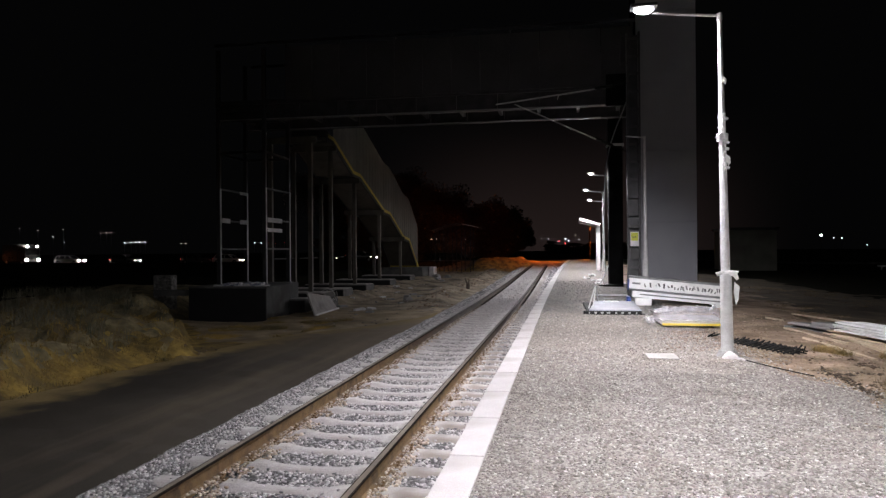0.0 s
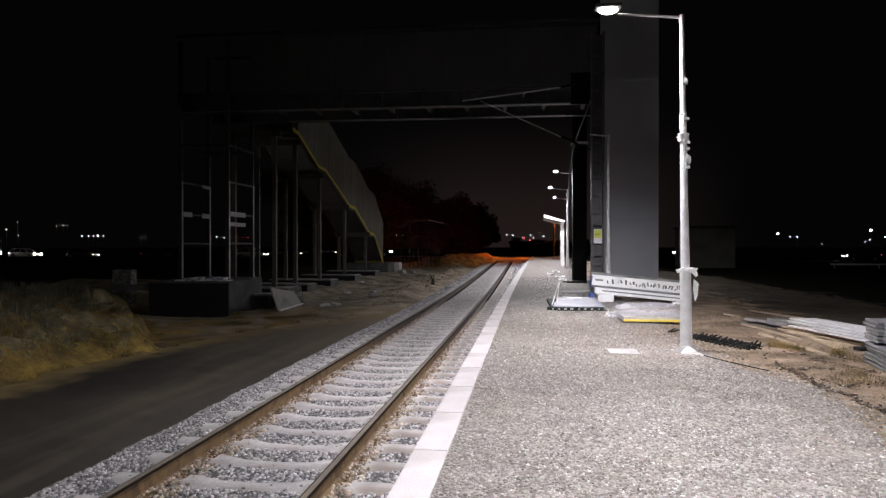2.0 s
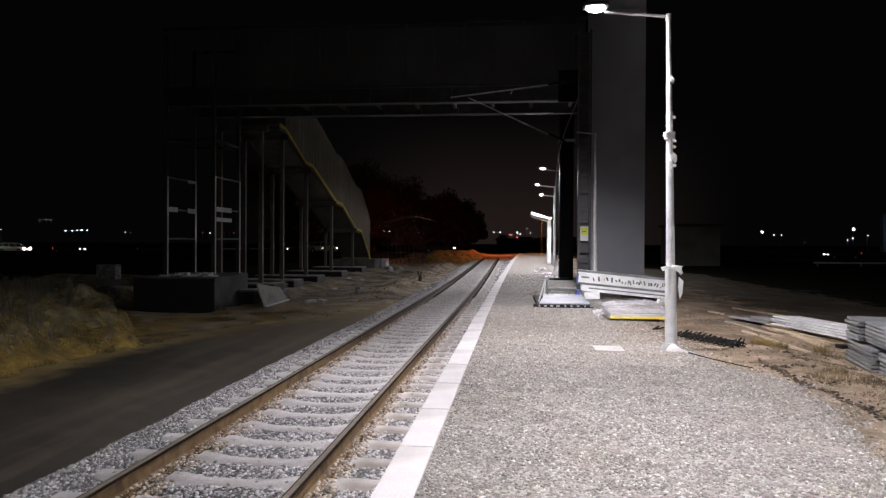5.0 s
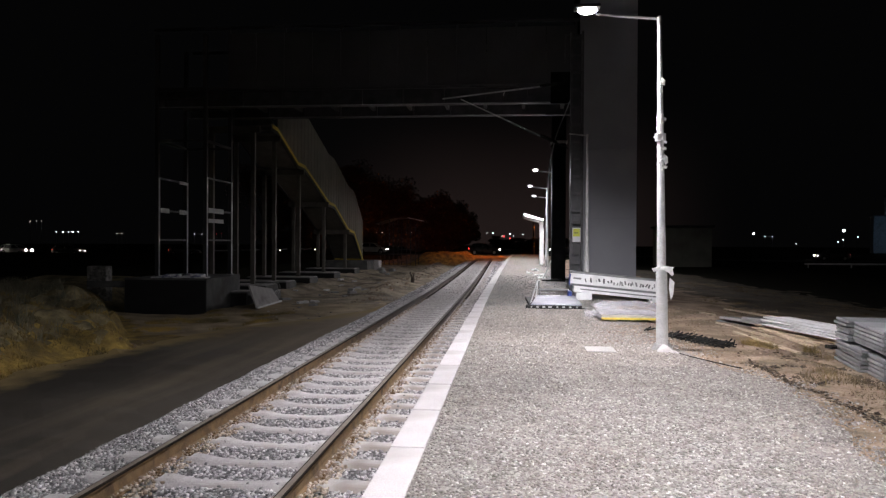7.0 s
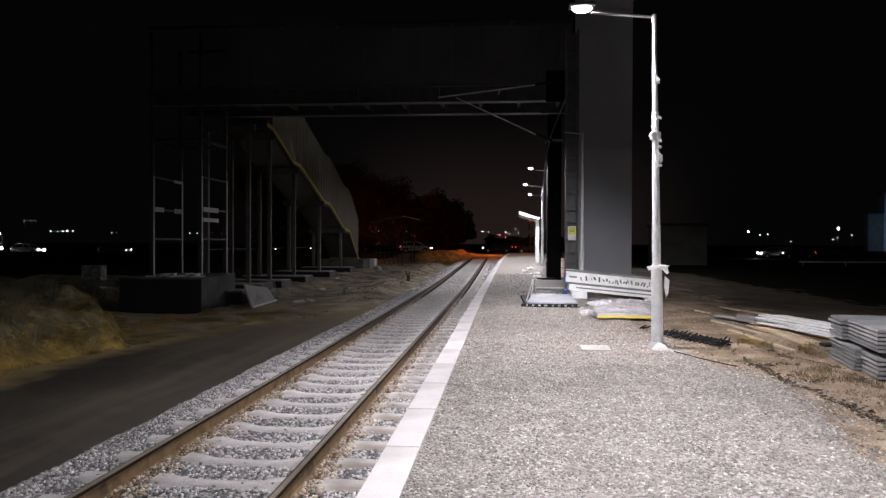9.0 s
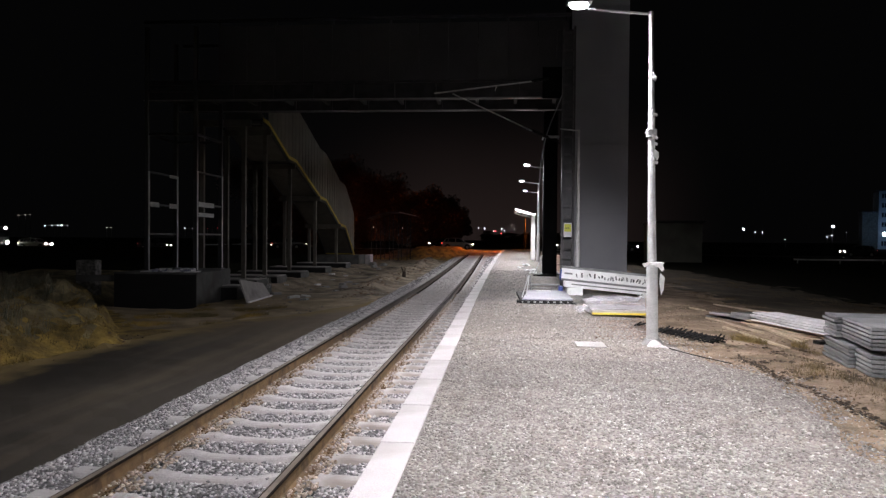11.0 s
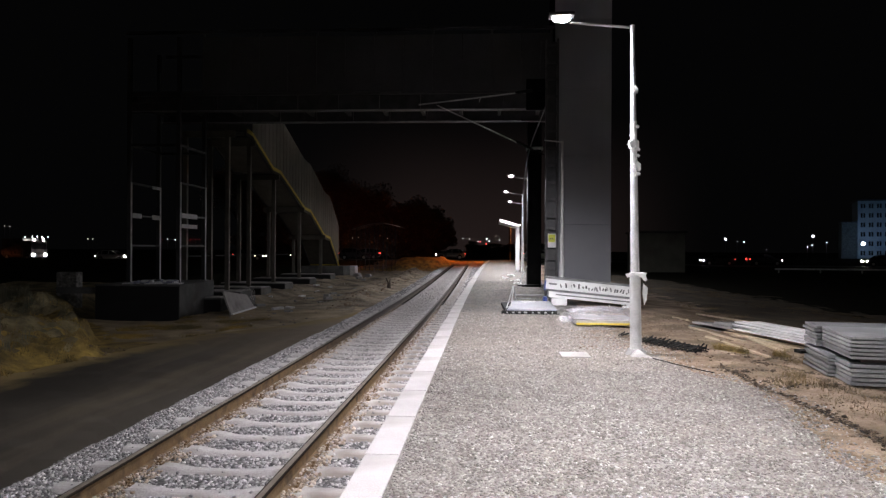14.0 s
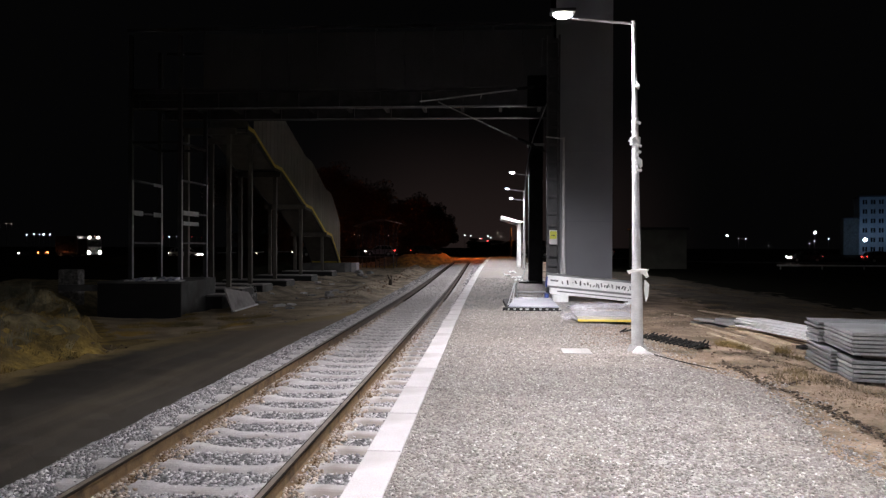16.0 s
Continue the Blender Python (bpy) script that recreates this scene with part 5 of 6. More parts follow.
for yy in (-0.10, 0.02, 0.13):
    bm = bmesh.new()
    for i in range(13):
        x = i * 0.118 + tangle.uniform(-0.02, 0.02)
        top = 0.05 + 0.05 * abs(wob(x, yy, 3.0, 2.0)) + tangle.uniform(0.0, 0.02)
        rod(bm, (x, yy - 0.06, 0.006), (x + tangle.uniform(0.09, 0.13), yy + tangle.uniform(0.0, 0.05), top), tangle.uniform(0.010, 0.017), n=5)
        if tangle.random() < 0.35:
            rod(bm, (x + 0.10, yy, 0.008), (x + tangle.uniform(0.0, 0.06), yy + tangle.uniform(-0.04, 0.04), top * 0.8), 0.007, n=5)
    part("mesh_web", bm, M["black_plastic"], net)
    part("lower_strand", rod(bmesh.new(), (-0.03, yy, 0.01), (1.50, yy + 0.02, 0.012), 0.011, n=6), M["black_plastic"], net)
    z0 = 0.03 + tangle.uniform(0.0, 0.04)
    part("upper_strand", rod(bmesh.new(), (tangle.uniform(0.0, 0.2), yy, z0), (1.50, yy + 0.04, z0 + tangle.uniform(-0.01, 0.04)), 0.009, n=6), M["black_plastic"], net)
part("curled_end", rod(rod(bmesh.new(), (1.50, -0.08, 0.0), (1.58, 0.02, 0.15), 0.012, n=6), (1.50, 0.1, 0.02), (1.60, 0.05, 0.13), 0.010, n=6), M["black_plastic"], net)
solo("netting_scrap", rod(rod(bmesh.new(), (2.40, 12.75, 0.0), (2.46, 12.5, 0.09), 0.014, n=6), (2.46, 12.8, 0.0), (2.54, 12.5, 0.07), 0.014, n=6), M["black_plastic"], "scrap of black netting on soil", "netting")


# ---- stacks on the soil beside the platform ----
def panel_stack(name, x, y, z, turn, n, pitch, length, y0, y1, shift, label):
    t = thing(name, label, "panel stack", "grey panel stacks", pose(x, y, z, 0, 0, turn))
    for i in range(n):
        dx, dy = shift + random.uniform(-0.012, 0.02), random.uniform(-0.015, 0.015)
        part("panel", bx(dx, length + dx, y0 + dy, y1 + dy, i * pitch, i * pitch + pitch * 0.74, 0.007, pose(0, 0, 0, random.uniform(-0.2, 0.2), random.uniform(-0.10, 0.10), random.uniform(-0.3, 0.3))), M["panel_grey"], t)
        if i < n - 1:
            part("spacer", bx(shift + 0.09, length - 0.1, y0 + 0.06, y1 - 0.06, i * pitch + pitch * 0.745, i * pitch + pitch * 0.995), M["dark_steel"], t)
    return t


for x in (4.35, 5.5):
    solo("timber_bearer", bx(x + 0.22, x + 0.32, 9.0, 10.2, -0.2, -0.062, 0.005), M["bark"], "dark timber bearer under a panel stack", "timber", "stack bearers")
panel_stack("panel_stack", 4.30, 8.52, -0.06, -10.0, 5, 0.054, 2.4, 0.04, 0.62, 0.03, "short stack of flat pale grey panels on timber")
panel_stack("panel_stack", 4.30, 8.52, -0.06, -10.0, 6, 0.048, 2.4, 0.66, 1.80, -0.04, "stack of flat pale grey panels on timber")
panel_stack("panel_stack", 4.30, 8.52, 0.262, -10.0, 6, 0.047, 2.4, -0.02, 1.12, 0.0, "stack of flat pale grey panels on lower panels")
panel_stack("panel_stack", 4.30, 8.52, 0.262, -10.0, 6, 0.047, 2.4, 1.16, 1.74, -0.06, "stack of pale grey panels behind another stack")
for y0 in (0.1, 0.5, 1.2, 1.7):
    solo("stack_spacer", bx(0.15, 2.3, y0, y0 + 0.05, 0.2105 if y0 < 0.6 else 0.2285, 0.261, 0.004), M["bark"], "dark lath between two panel stacks", "lath", "stack laths").matrix_basis = pose(4.30, 8.52, 0, 0, 0, -10.0)

for i in range(16):
    k, r = i % 2, i // 2
    white = r > 3
    solo("white_board", bx(0, 2.9, 0, 0.22, 0, 0.026, 0.005), M["white"] if white else M["wood"], "long white board in a low pile" if white else "long raw timber board under white boards", "board", "piled boards").matrix_basis = pose(4.60 + 0.25 * k + 0.02 * r + random.uniform(-0.03, 0.03), 13.75 + 0.1 * k - 0.03 * r + random.uniform(-0.14, 0.14), -0.13 + 0.043 * r, 0, 1.0, -73.0 + random.uniform(-1.6, 1.6) + (3 if not white and k == 0 else 0))
for i in range(8):
    solo("grey_board", bx(0, 1.3, 0, 0.16, 0, 0.04, 0.006), M["panel_grey"] if i % 2 else M["slab"], "short grey board in a loose heap", "board", "grey boards").matrix_basis = pose(4.33 + 0.16 * (i % 3), 15.4 - 0.08 * i, -0.13 + 0.048 * (i // 2), 0, 2, -68 + 3 * i)
for i in range(4):
    solo("dark_bundle", bx(0, 0.62, 0, 0.2, 0, 0.055, 0.008), M["mast_steel"] if i % 2 else M["concrete"], "short dark bundle on grey boards beside white boards", "bundle", "dark bundles").matrix_basis = pose(4.62 + 0.21 * (i % 2), 14.55 - 0.05 * i, -0.01 + 0.06 * (i // 2), 0, 0, -74 + 4 * i)
LATHS = [  # start x, y, z; end x, y, z
    (4.19, 14.61, -0.10, 4.50, 12.41, -0.10), (4.05, 13.06, -0.10, 4.25, 10.71, -0.12), (4.46, 16.86, -0.09, 4.53, 15.97, -0.09),
    (5.44, 18.29, -0.10, 5.53, 13.57, 0.09), (4.78, 13.73, -0.10, 4.85, 11.70, -0.12), (4.66, 13.9, -0.08, 4.98, 11.8, -0.10),
]
for x0, y0, z0, x1, y1, z1 in LATHS:
    z0, z1 = max(z0, ground_z(x0, y0)), max(z1, ground_z(x1, y1))
    d = Vector((x1 - x0, y1 - y0, z1 - z0))
    solo("timber_lath", bx(0, d.length, -0.03, 0.03, 0, 0.035, 0.004), M["wood"], "long pale timber lath lying on soil", "lath", "timber laths").matrix_basis = pose(x0, y0, z0, 0, -math.degrees(math.asin(d.z / d.length)), math.degrees(math.atan2(d.y, d.x)))
solo("black_bearer", bx(5.05, 5.4, 11.5, 11.75, -0.2, -0.06, 0.01), M["black_plastic"], "black plastic bearer under white boards", "bearer")

# ---- plants ----
def grass_patch(n, x0, x1, y0, y1, keep, seed):
    r = np.random.default_rng(seed)
    pts = []
    while len(pts) < n:
        cx, cy = r.uniform(x0, x1), r.uniform(y0, y1)
        if not keep(cx, cy):
            continue
        for _ in range(int(r.integers(8, 22))):
            a, b = cx + r.normal(0, 0.07), cy + r.normal(0, 0.07)
            pts.append((a, b, ground_z(a, b) - 0.02))
    return pts


blades("dry_grass", grass_patch(15000, -16, -7.5, 9, 21, lambda x, y: x < bank_foot(y) - 0.1 + 0.5 * wob(x, y, 0.9) and wob(x, y, 0.9, 12.0) > -0.12, 21), 0.11, 0.016, M["dry_grass"], ground, 31, 1.0)
blades("tall_grass", grass_patch(6500, -22, -9.5, 13, 27, lambda x, y: wob(x, y, 0.5, 2.0) > 0.0 and x < bank_foot(y) - 1.2, 22), 0.42, 0.018, M["grey_weed"], ground, 32)
blades("lane_grass", grass_patch(9000, -10.5, -6.6, 17.5, 23.5, lambda x, y: bank_foot(y) - 0.5 < x < track_edge(y) - 0.1 and wob(x, y, 0.9, 15.0) > 0.12, 23), 0.10, 0.010, M["dry_grass"], ground, 33)
blades("field_grass", grass_patch(5000, 4.6, 11.0, 13, 34, lambda x, y: wob(x, y, 0.6, 2.0) > 0.0 and x > 4.6 + 0.05 * y, 27), 0.09, 0.010, M["weed"], ground, 37, 0.9)
for cx, cy, r0, n, h in ((3.80, 11.32, 0.14, 620, 0.12), (3.98, 11.2, 0.12, 380, 0.10), (4.50, 10.95, 0.12, 200, 0.12), (4.46, 10.4, 0.20, 180, 0.07), (4.1, 9.5, 0.26, 160, 0.045), (3.85, 8.9, 0.16, 260, 0.08), (3.6, 8.5, 0.2, 260, 0.09), (4.0, 8.3, 0.22, 300, 0.08), (3.9, 6.8, 0.25, 220, 0.06), (3.75, 7.6, 0.2, 160, 0.05), (4.3, 7.4, 0.3, 320, 0.06), (4.55, 7.9, 0.2, 220, 0.06)):
    r = np.random.default_rng(int(cx * 100))
    pts = [(cx + r.normal(0, r0 * 0.55), cy + r.normal(0, r0 * 0.8), 0) for _ in range(n)]
    pts = [(a, b, ground_z(a, b) - 0.01) for a, b, _ in pts]
    ob = blades("weed_tuft", pts, h, 0.007, M["dry_weed"] if cy > 10.7 else M["weed"], None, int(cx * 10), 1.5)
    tagged(ob, "low tuft of brown-green weeds on sandy soil", "weeds", "weed tufts")
patch = []
for _ in range(1000):
    b = 13.6 - 2.6 * rng.random() ** 1.5
    a = 2.25 + rng.normal(0, 0.33)
    if a < 2.9:
        patch.append((a, b, max(ground_z(a, b), -0.012) + 0.004))
scatter("spilled_soil", patch, rng.uniform(0.3, 1.3, len(patch)) * 0.020, M["gravel_soil"], platform, flat=0.6, seed=46)
soil_pts = []
for _ in range(6000):
    a, b = 2.5 + 4.0 * rng.random() ** 1.3, rng.uniform(3.8, 18)
    soil_pts.append((a, b, ground_z(a, b)))
scatter("soil_stones", soil_pts, rng.uniform(0.2, 1.3, len(soil_pts)) ** 1.5 * 0.019, M["clod"], ground, seed=41)
dirt_pts = []
for _ in range(450):
    a, b = rng.uniform(-10.0, -4.9), rng.uniform(17, 60)
    dirt_pts.append((a, b, ground_z(a, b)))
scatter("dirt_stones", dirt_pts, rng.uniform(0.4, 1.6, len(dirt_pts)) * 0.035, M["gravel_fine"], ground, seed=42)

edge_pts = []
for _ in range(90):
    b = rng.uniform(12.0, 15.8)
    a = bank_foot(b) + rng.normal(0.25, 0.22)
    edge_pts.append((a, b, ground_z(a, b) + 0.01))
scatter("pale_crumbs", edge_pts, rng.uniform(0.3, 1.5, len(edge_pts)) * 0.03, M["clod"], ground, seed=44)
ridge = []
for _ in range(500):
    b = rng.uniform(27, 60)
    a = -5.75 + rng.normal(0, 0.45)
    ridge.append((a, b, ground_z(a, b)))
scatter("ridge_stones", ridge, rng.uniform(0.4, 1.7, len(ridge)) * 0.05, M["clod"], ground, seed=43)
stump = bmesh.new()
rod(stump, (0, 0, -0.15), (0.03, 0, 0.42), 0.13, 0.09, 9)
rod(stump, (0.02, 0, 0.3), (-0.14, 0.05, 0.68), 0.05, 0.03, 7)
rod(stump, (0.03, 0, 0.35), (0.10, 0.0, 0.62), 0.04, 0.02, 7)
solo("tree_stump", stump, M["bark"], "dark broken stump standing beside the ballast", "stump").matrix_basis = pose(-5.4, 38.5, -0.72)


def tree(x, y, h, spread, seed):
    r = random.Random(seed)
    t = thing("tree", "dark bushy tree against the night sky", "tree", "trees beyond the crossing", pose(x, y, -0.4))
    bm = rod(bmesh.new(), (0, 0, -0.3), (0.1, 0, h * 0.42), 0.028 * h, 0.018 * h, 10)
    tips = []
    for i in range(9):
        a = i * 2.4 + r.uniform(-0.4, 0.4)
        z0 = h * r.uniform(0.22, 0.45)
        e = (math.cos(a) * spread * r.uniform(0.4, 0.8), math.sin(a) * spread * r.uniform(0.4, 0.8), z0 + h * r.uniform(0.18, 0.48))
        rod(bm, (0.05, 0, z0), e, 0.009 * h, 0.003 * h, 6)
        tips.append(e)
        for j in range(3):
            f = tuple(c + r.uniform(-1, 1) * spread * 0.35 for c in e)
            rod(bm, e, f, 0.004 * h, 0.001 * h, 5)
            tips.append(f)
    tips.append((0, 0, h * 0.8))
    part("trunk", bm, M["bark"], t)
    vs, fs = [], []
    for e in tips:
        for _ in range(260):
            d = Vector((r.gauss(0, 1), r.gauss(0, 1), r.gauss(0, 1))).normalized() * r.random() ** 0.45
            c = Vector(e) + Vector((d.x * spread * 0.42, d.y * spread * 0.42, d.z * h * 0.13))
            u = Vector((r.gauss(0, 1), r.gauss(0, 1), r.gauss(0, 1))).normalized() * r.uniform(0.14, 0.36)
            w = u.cross(Vector((r.gauss(0, 1), r.gauss(0, 1), r.gauss(0, 1)))).normalized() * r.uniform(0.10, 0.22)
            k = len(vs)
            vs += [c - u, c + w, c + u, c - w]
            fs.append((k, k + 1, k + 2, k + 3))
    me = bpy.data.meshes.new("crown")
    me.from_pydata([v[:] for v in vs], [], fs)
    me.materials.append(M["leaf"])
    ob = new("crown", me)
    ob.parent = t


GROVE = [(-62, 172, 25, 8), (-52, 168, 24, 8), (-43, 170, 22, 7.5), (-35, 165, 19.5, 7), (-28, 170, 17, 6.5), (-22, 166, 14.8, 5.5), (-18, 164, 12.6, 5.0), (-15.0, 160, 12.2, 4.4), (-12.5, 165, 11.8, 4.0),
         (-19, 156, 10, 5), (-13, 154, 9, 4.6), (-26, 154, 11, 5.5), (-33, 153, 10, 5.5), (-41, 155, 12, 6), (-50, 157, 12, 6), (-10.6, 156, 7.0, 3.2), (-12, 146, 4.2, 4), (-18, 145, 4.5, 4.5), (-25, 146, 4.2, 5), (-32, 145, 4.6, 5), (-39, 146, 4.4, 5), (-47, 147, 5, 5.5),
         (-3.0, 236, 3.6, 4.5), (4.5, 240, 3.2, 5), (12.0, 238, 3.4, 5), (19, 242, 4.2, 5)]
for i, (x, y, h, spread) in enumerate(GROVE):
    tree(x, y, h, spread, i)

# waiting shelter frame beyond the stairs
shel = thing("shelter", "dim steel shelter frame with a curved roof beyond the stairs", "shelter")
for x in (-11.6, -10.8, -10.0, -9.2, -8.4):
    for y in (62.0, 64.2):
        part("post", rod(bmesh.new(), (x, y, -0.6), (x, y, 3.55 if abs(x + 10) > 1 else 3.8), 0.035, n=8), M["dark_steel"], shel)
for x in (-11.6, -10.8, -10.0, -9.2):
    part("rail", bx(x + 0.05, x + 0.75, 63.98, 64.02, 1.0, 1.06), M["dark_steel"], shel)
bm = bmesh.new()
arc = [(-12.0 + 0.49 * i, 3.38 + 0.58 * math.sin(i / 9 * 2.75)) for i in range(10)]
prism(bm, arc + [(x, z - 0.07) for x, z in reversed(arc)], "y", 61.4, 64.8)
part("roof", bm, M["dark_steel"], shel, "thin curved roof sheet")
# Glint on the roof's right end, modelled as a bright rod.
part("roof_glint", rod(bmesh.new(), (arc[-1][0], 61.38, arc[-1][1] - 0.03), (arc[-4][0], 61.38, arc[-4][1] - 0.03), 0.04, n=6), M["galv"], shel, "bright rod painting the glint on the roof end")

# platform canopy further along
can = thing("platform_canopy", "small white cantilever canopy over the platform", "canopy")
bm = prism(bmesh.new(), [(0.88, 3.54), (2.1, 3.18), (2.1, 3.03), (0.88, 3.36)], "y", 44.6, 49.0)
part("roof", bm, M["white"], can, "white sloped roof")
for y in (45.2, 48.4):
    part("post", bx(2.02, 2.12, y - 0.05, y + 0.05, -0.1, 3.1), M["galv"], can)
part("back_wall", bx(2.13, 2.17, 45.0, 48.6, 0.3, 2.6), M["white"], can)
part("end_wall", bx(1.92, 2.128, 44.92, 44.96, 0.25, 3.05), M["white"], can, "white end panel")

for k, (x, y, s) in enumerate(((1.15, 33.4, 0.5), (0.85, 35.6, 0.35), (1.2, 38.5, 0.4))):
    scrap = crumple(x, x + s, y, y + s, lambda u, v: grade(v) + 0.01, 9, 9, 0.16, 3.0 + k)
    scrap.materials.append(M["rag"])
    tagged(new("foil_heap", scrap), "crumpled white foil lying on the platform", "foil", "foil heaps")

for k, (x, y, s) in enumerate(((1.25, 31.3, 0.35), (1.35, 32.4, 0.3), (1.5, 29.7, 0.25))):
    scrap = crumple(x, x + s, y, y + s * 1.4, lambda u, v: grade(v) - 0.005, 9, 9, 0.10, 13.0 + k)
    scrap.materials.append(M["rag"])
    tagged(new("foil_heap", scrap), "torn white foil lying beside a black column", "foil", "foil heaps")
for x, y, l, a in ((1.35, 29.6, 0.9, 12), (1.5, 29.2, 0.8, -8), (1.7, 29.9, 0.7, 20)):
    solo("dark_bar", bx(0, l, -0.03, 0.03, 0, 0.05, 0.006), M["black_steel"], "short dark steel bar lying by a black column", "bar", "dark bars").matrix_basis = pose(x, y, grade(y), 0, 0, a)
part("leaning_bar", rod(bmesh.new(), (1.42, 30.3, 0.02), (1.79, 30.6, 0.85), 0.022, n=8), M["galv"], bridge, "pale bar leaning on the column")

# utility house beyond the lamp post
house = thing("utility_house", "low windowless utility building with a flat roof", "building")
part("wall", bx(15.2, 19.6, 70.0, 76.0, -0.9, 3.3), M["wall_dark"], house)
part("roof", bx(15.0, 19.8, 69.8, 76.2, 3.302, 3.52, 0.03), M["dark_steel"], house)

# guard rail along the field on the far right
guard = thing("guard_rail", "long pale steel guard rail at the edge of the field", "guard rail")
part("beam", bx(28.6, 110, 70.9, 70.96, -0.27, -0.10, 0.02), M["white"], guard)
for x in steps(29.0, 109.0, 4.0):
    part("post", bx(x - 0.05, x + 0.05, 70.97, 71.05, -0.9, -0.12), M["galv"], guard)

# apartment building in bluish floodlight
apt = thing("apartment_building", "pale six-storey apartment building in bluish floodlight", "building", at=pose(122.5, 238, -0.6, 0, 0, -20))
part("wall", bx(0, 44, 0.3, 14, 0, 19.0), M["plaster"], apt)
part("roof", bx(-0.4, 44.4, -0.1, 14.4, 19.002, 19.5), M["dark_steel"], apt)
for s in range(6):
    part("cornice", bx(-0.05, 44, 0.1, 0.298, 0.2 + s * 3.1, 0.45 + s * 3.1), M["plaster"], apt)
    for i in range(19):
        x = 0.75 + i * 2.3
        w = part("window", bx(x + 0.1, x + 1.4, 0.16, 0.296, 1.1 + s * 3.1, 2.6 + s * 3.1), M["glass"], apt)
        part("frame", bx(x + 0.66, x + 0.84, 0.10, 0.156, 1.1 + s * 3.1, 2.6 + s * 3.1), M["plaster"], w)
for i in range(20):
    x = 0.35 + i * 2.3
    part("pilaster", bx(x - 0.2, x + 0.2, -0.05, 0.098, 0, 19.0), M["plaster"], apt)
low = part("annex", bx(-4.5, -0.1, 1.0, 10, 0, 12.0), M["old_concrete"], apt, "lower grey wing")
part("annex_roof", bx(-4.7, -0.102, 0.8, 10.2, 12.002, 12.3), M["dark_steel"], low)

flood = thing("floodlight", "bright bluish-white floodlight on a short mast", "floodlight", at=pose(119.0, 228.0, -0.6))
part("mast", rod(bmesh.new(), (0, 0, 0), (0, 0, 4.6), 0.08, 0.06, 8), M["galv"], flood)
fh = part("lamp_head", bx(-0.5, 0.5, -0.1, 0.2, 4.3, 5.2, 0.05), M["dark_steel"], flood)
bm = bmesh.new()
bmesh.ops.create_icosphere(bm, subdivisions=2, radius=0.62, matrix=pose(0, -0.1, 4.8))
part("lens", bm, M["flood_glow"], fh)
fl = bpy.data.lights.new("flood_light", "SPOT")
fl.energy, fl.color, fl.spot_size, fl.spot_blend, fl.shadow_soft_size = FLOOD_POWER, (0.36, 0.60, 1.0), radians(150), 0.4, 0.4
fo = new("flood_light", fl)
fo.matrix_world = look((119.6, 228.8, 6.0), (136, 243, 8))


# lamps of the town in the distance
def distant_lamp(x, y, z, r, mat, label):
    t = thing("distant_lamp", label, "lamp", "distant lamps", pose(x, y, -0.7))
    part("mast", rod(bmesh.new(), (0, 0, 0), (0, 0, z + 0.7), 0.07, 0.05, 6), M["dark_steel"], t)
    bm = bmesh.new()
    bmesh.ops.create_icosphere(bm, subdivisions=2, radius=r, matrix=pose(0, -0.1, z + 0.7))
    part("globe", bm, mat, t)


for x, y, h, rr in ((-24.5, 86.2, 0.50, 0.08), (-29.0, 86.0, 0.42, 0.08)):
    t = thing("site_lamp", "low white work lamp on a short stand by the road", "lamp", "work lamps", pose(x, y, ground_z(x, y)))
    part("stand", rod(bmesh.new(), (0, 0, -0.1), (0, 0, h + 0.3), 0.03, n=6), M["dark_steel"], t)
    part("lamp", bx(-rr, rr, -0.08, 0.08, h + 0.15, h + 0.15 + rr * 1.5, 0.03), M["far_warm"], t)
W, A, R = M["far_white"], M["far_warm"], M["far_red"]
AHEAD = [  # bearing from the line of the track in degrees, elevation in degrees, radius, lamp
    (18.55, 0.95, 0.75, W), (19.35, 0.72, 0.30, W), (19.85, 0.72, 0.42, W), (21.4, 0.2, 0.2, W),
    (24.45, 1.15, 0.85, W), (24.1, 0.35, 0.35, W), (24.4, 0.5, 0.4, W), (25.3, 0.68, 0.3, W), (26.35, 0.45, 0.3, W),
    (-1.87, 0.96, 0.3, W), (-1.36, 0.92, 0.4, W), (-2.62, 0.94, 0.25, W), (-0.46, 0.70, 0.55, R), (0.02, 0.51, 0.65, R), (0.47, 0.51, 0.65, R), (0.29, 0.75, 0.4, W), (-0.62, 0.72, 0.35, W), (0.04, 0.92, 0.45, W), (0.83, 1.2, 0.3, A), (1.1, 0.85, 0.3, W),
]
BESIDE = [
    (-41.2, 1.76, 0.2, A), (-40.1, 1.66, 0.2, A), (-38.5, 1.72, 0.2, A), (-39.16, 1.19, 0.3, A), (-38.43, 0.78, 0.2, W), (-36.1, 1.46, 0.22, A), (-35.7, 1.52, 0.22, A), (-35.4, 1.52, 0.2, A),
    (-34.49, 0.76, 0.3, W), (-34.05, 0.77, 0.3, W), (-33.72, 0.79, 0.24, W), (-33.45, 0.80, 0.45, W), (-33.07, 0.80, 0.3, W), (-30.53, 0.69, 0.25, A), (-30.2, 0.70, 0.2, A),
    (-25.5, 0.72, 0.14, R), (-25.08, 0.72, 0.3, W), (-24.54, 0.70, 0.24, W), (-24.0, 0.72, 0.12, R), (-23.45, 0.71, 0.19, R), (-23.1, 0.72, 0.10, R), (-22.74, 0.72, 0.19, R),
]
NEARER = [(-10.9, 0.96, 0.12, A), (-10.45, 0.96, 0.14, A), (-8.1, 0.92, 0.10, A)]
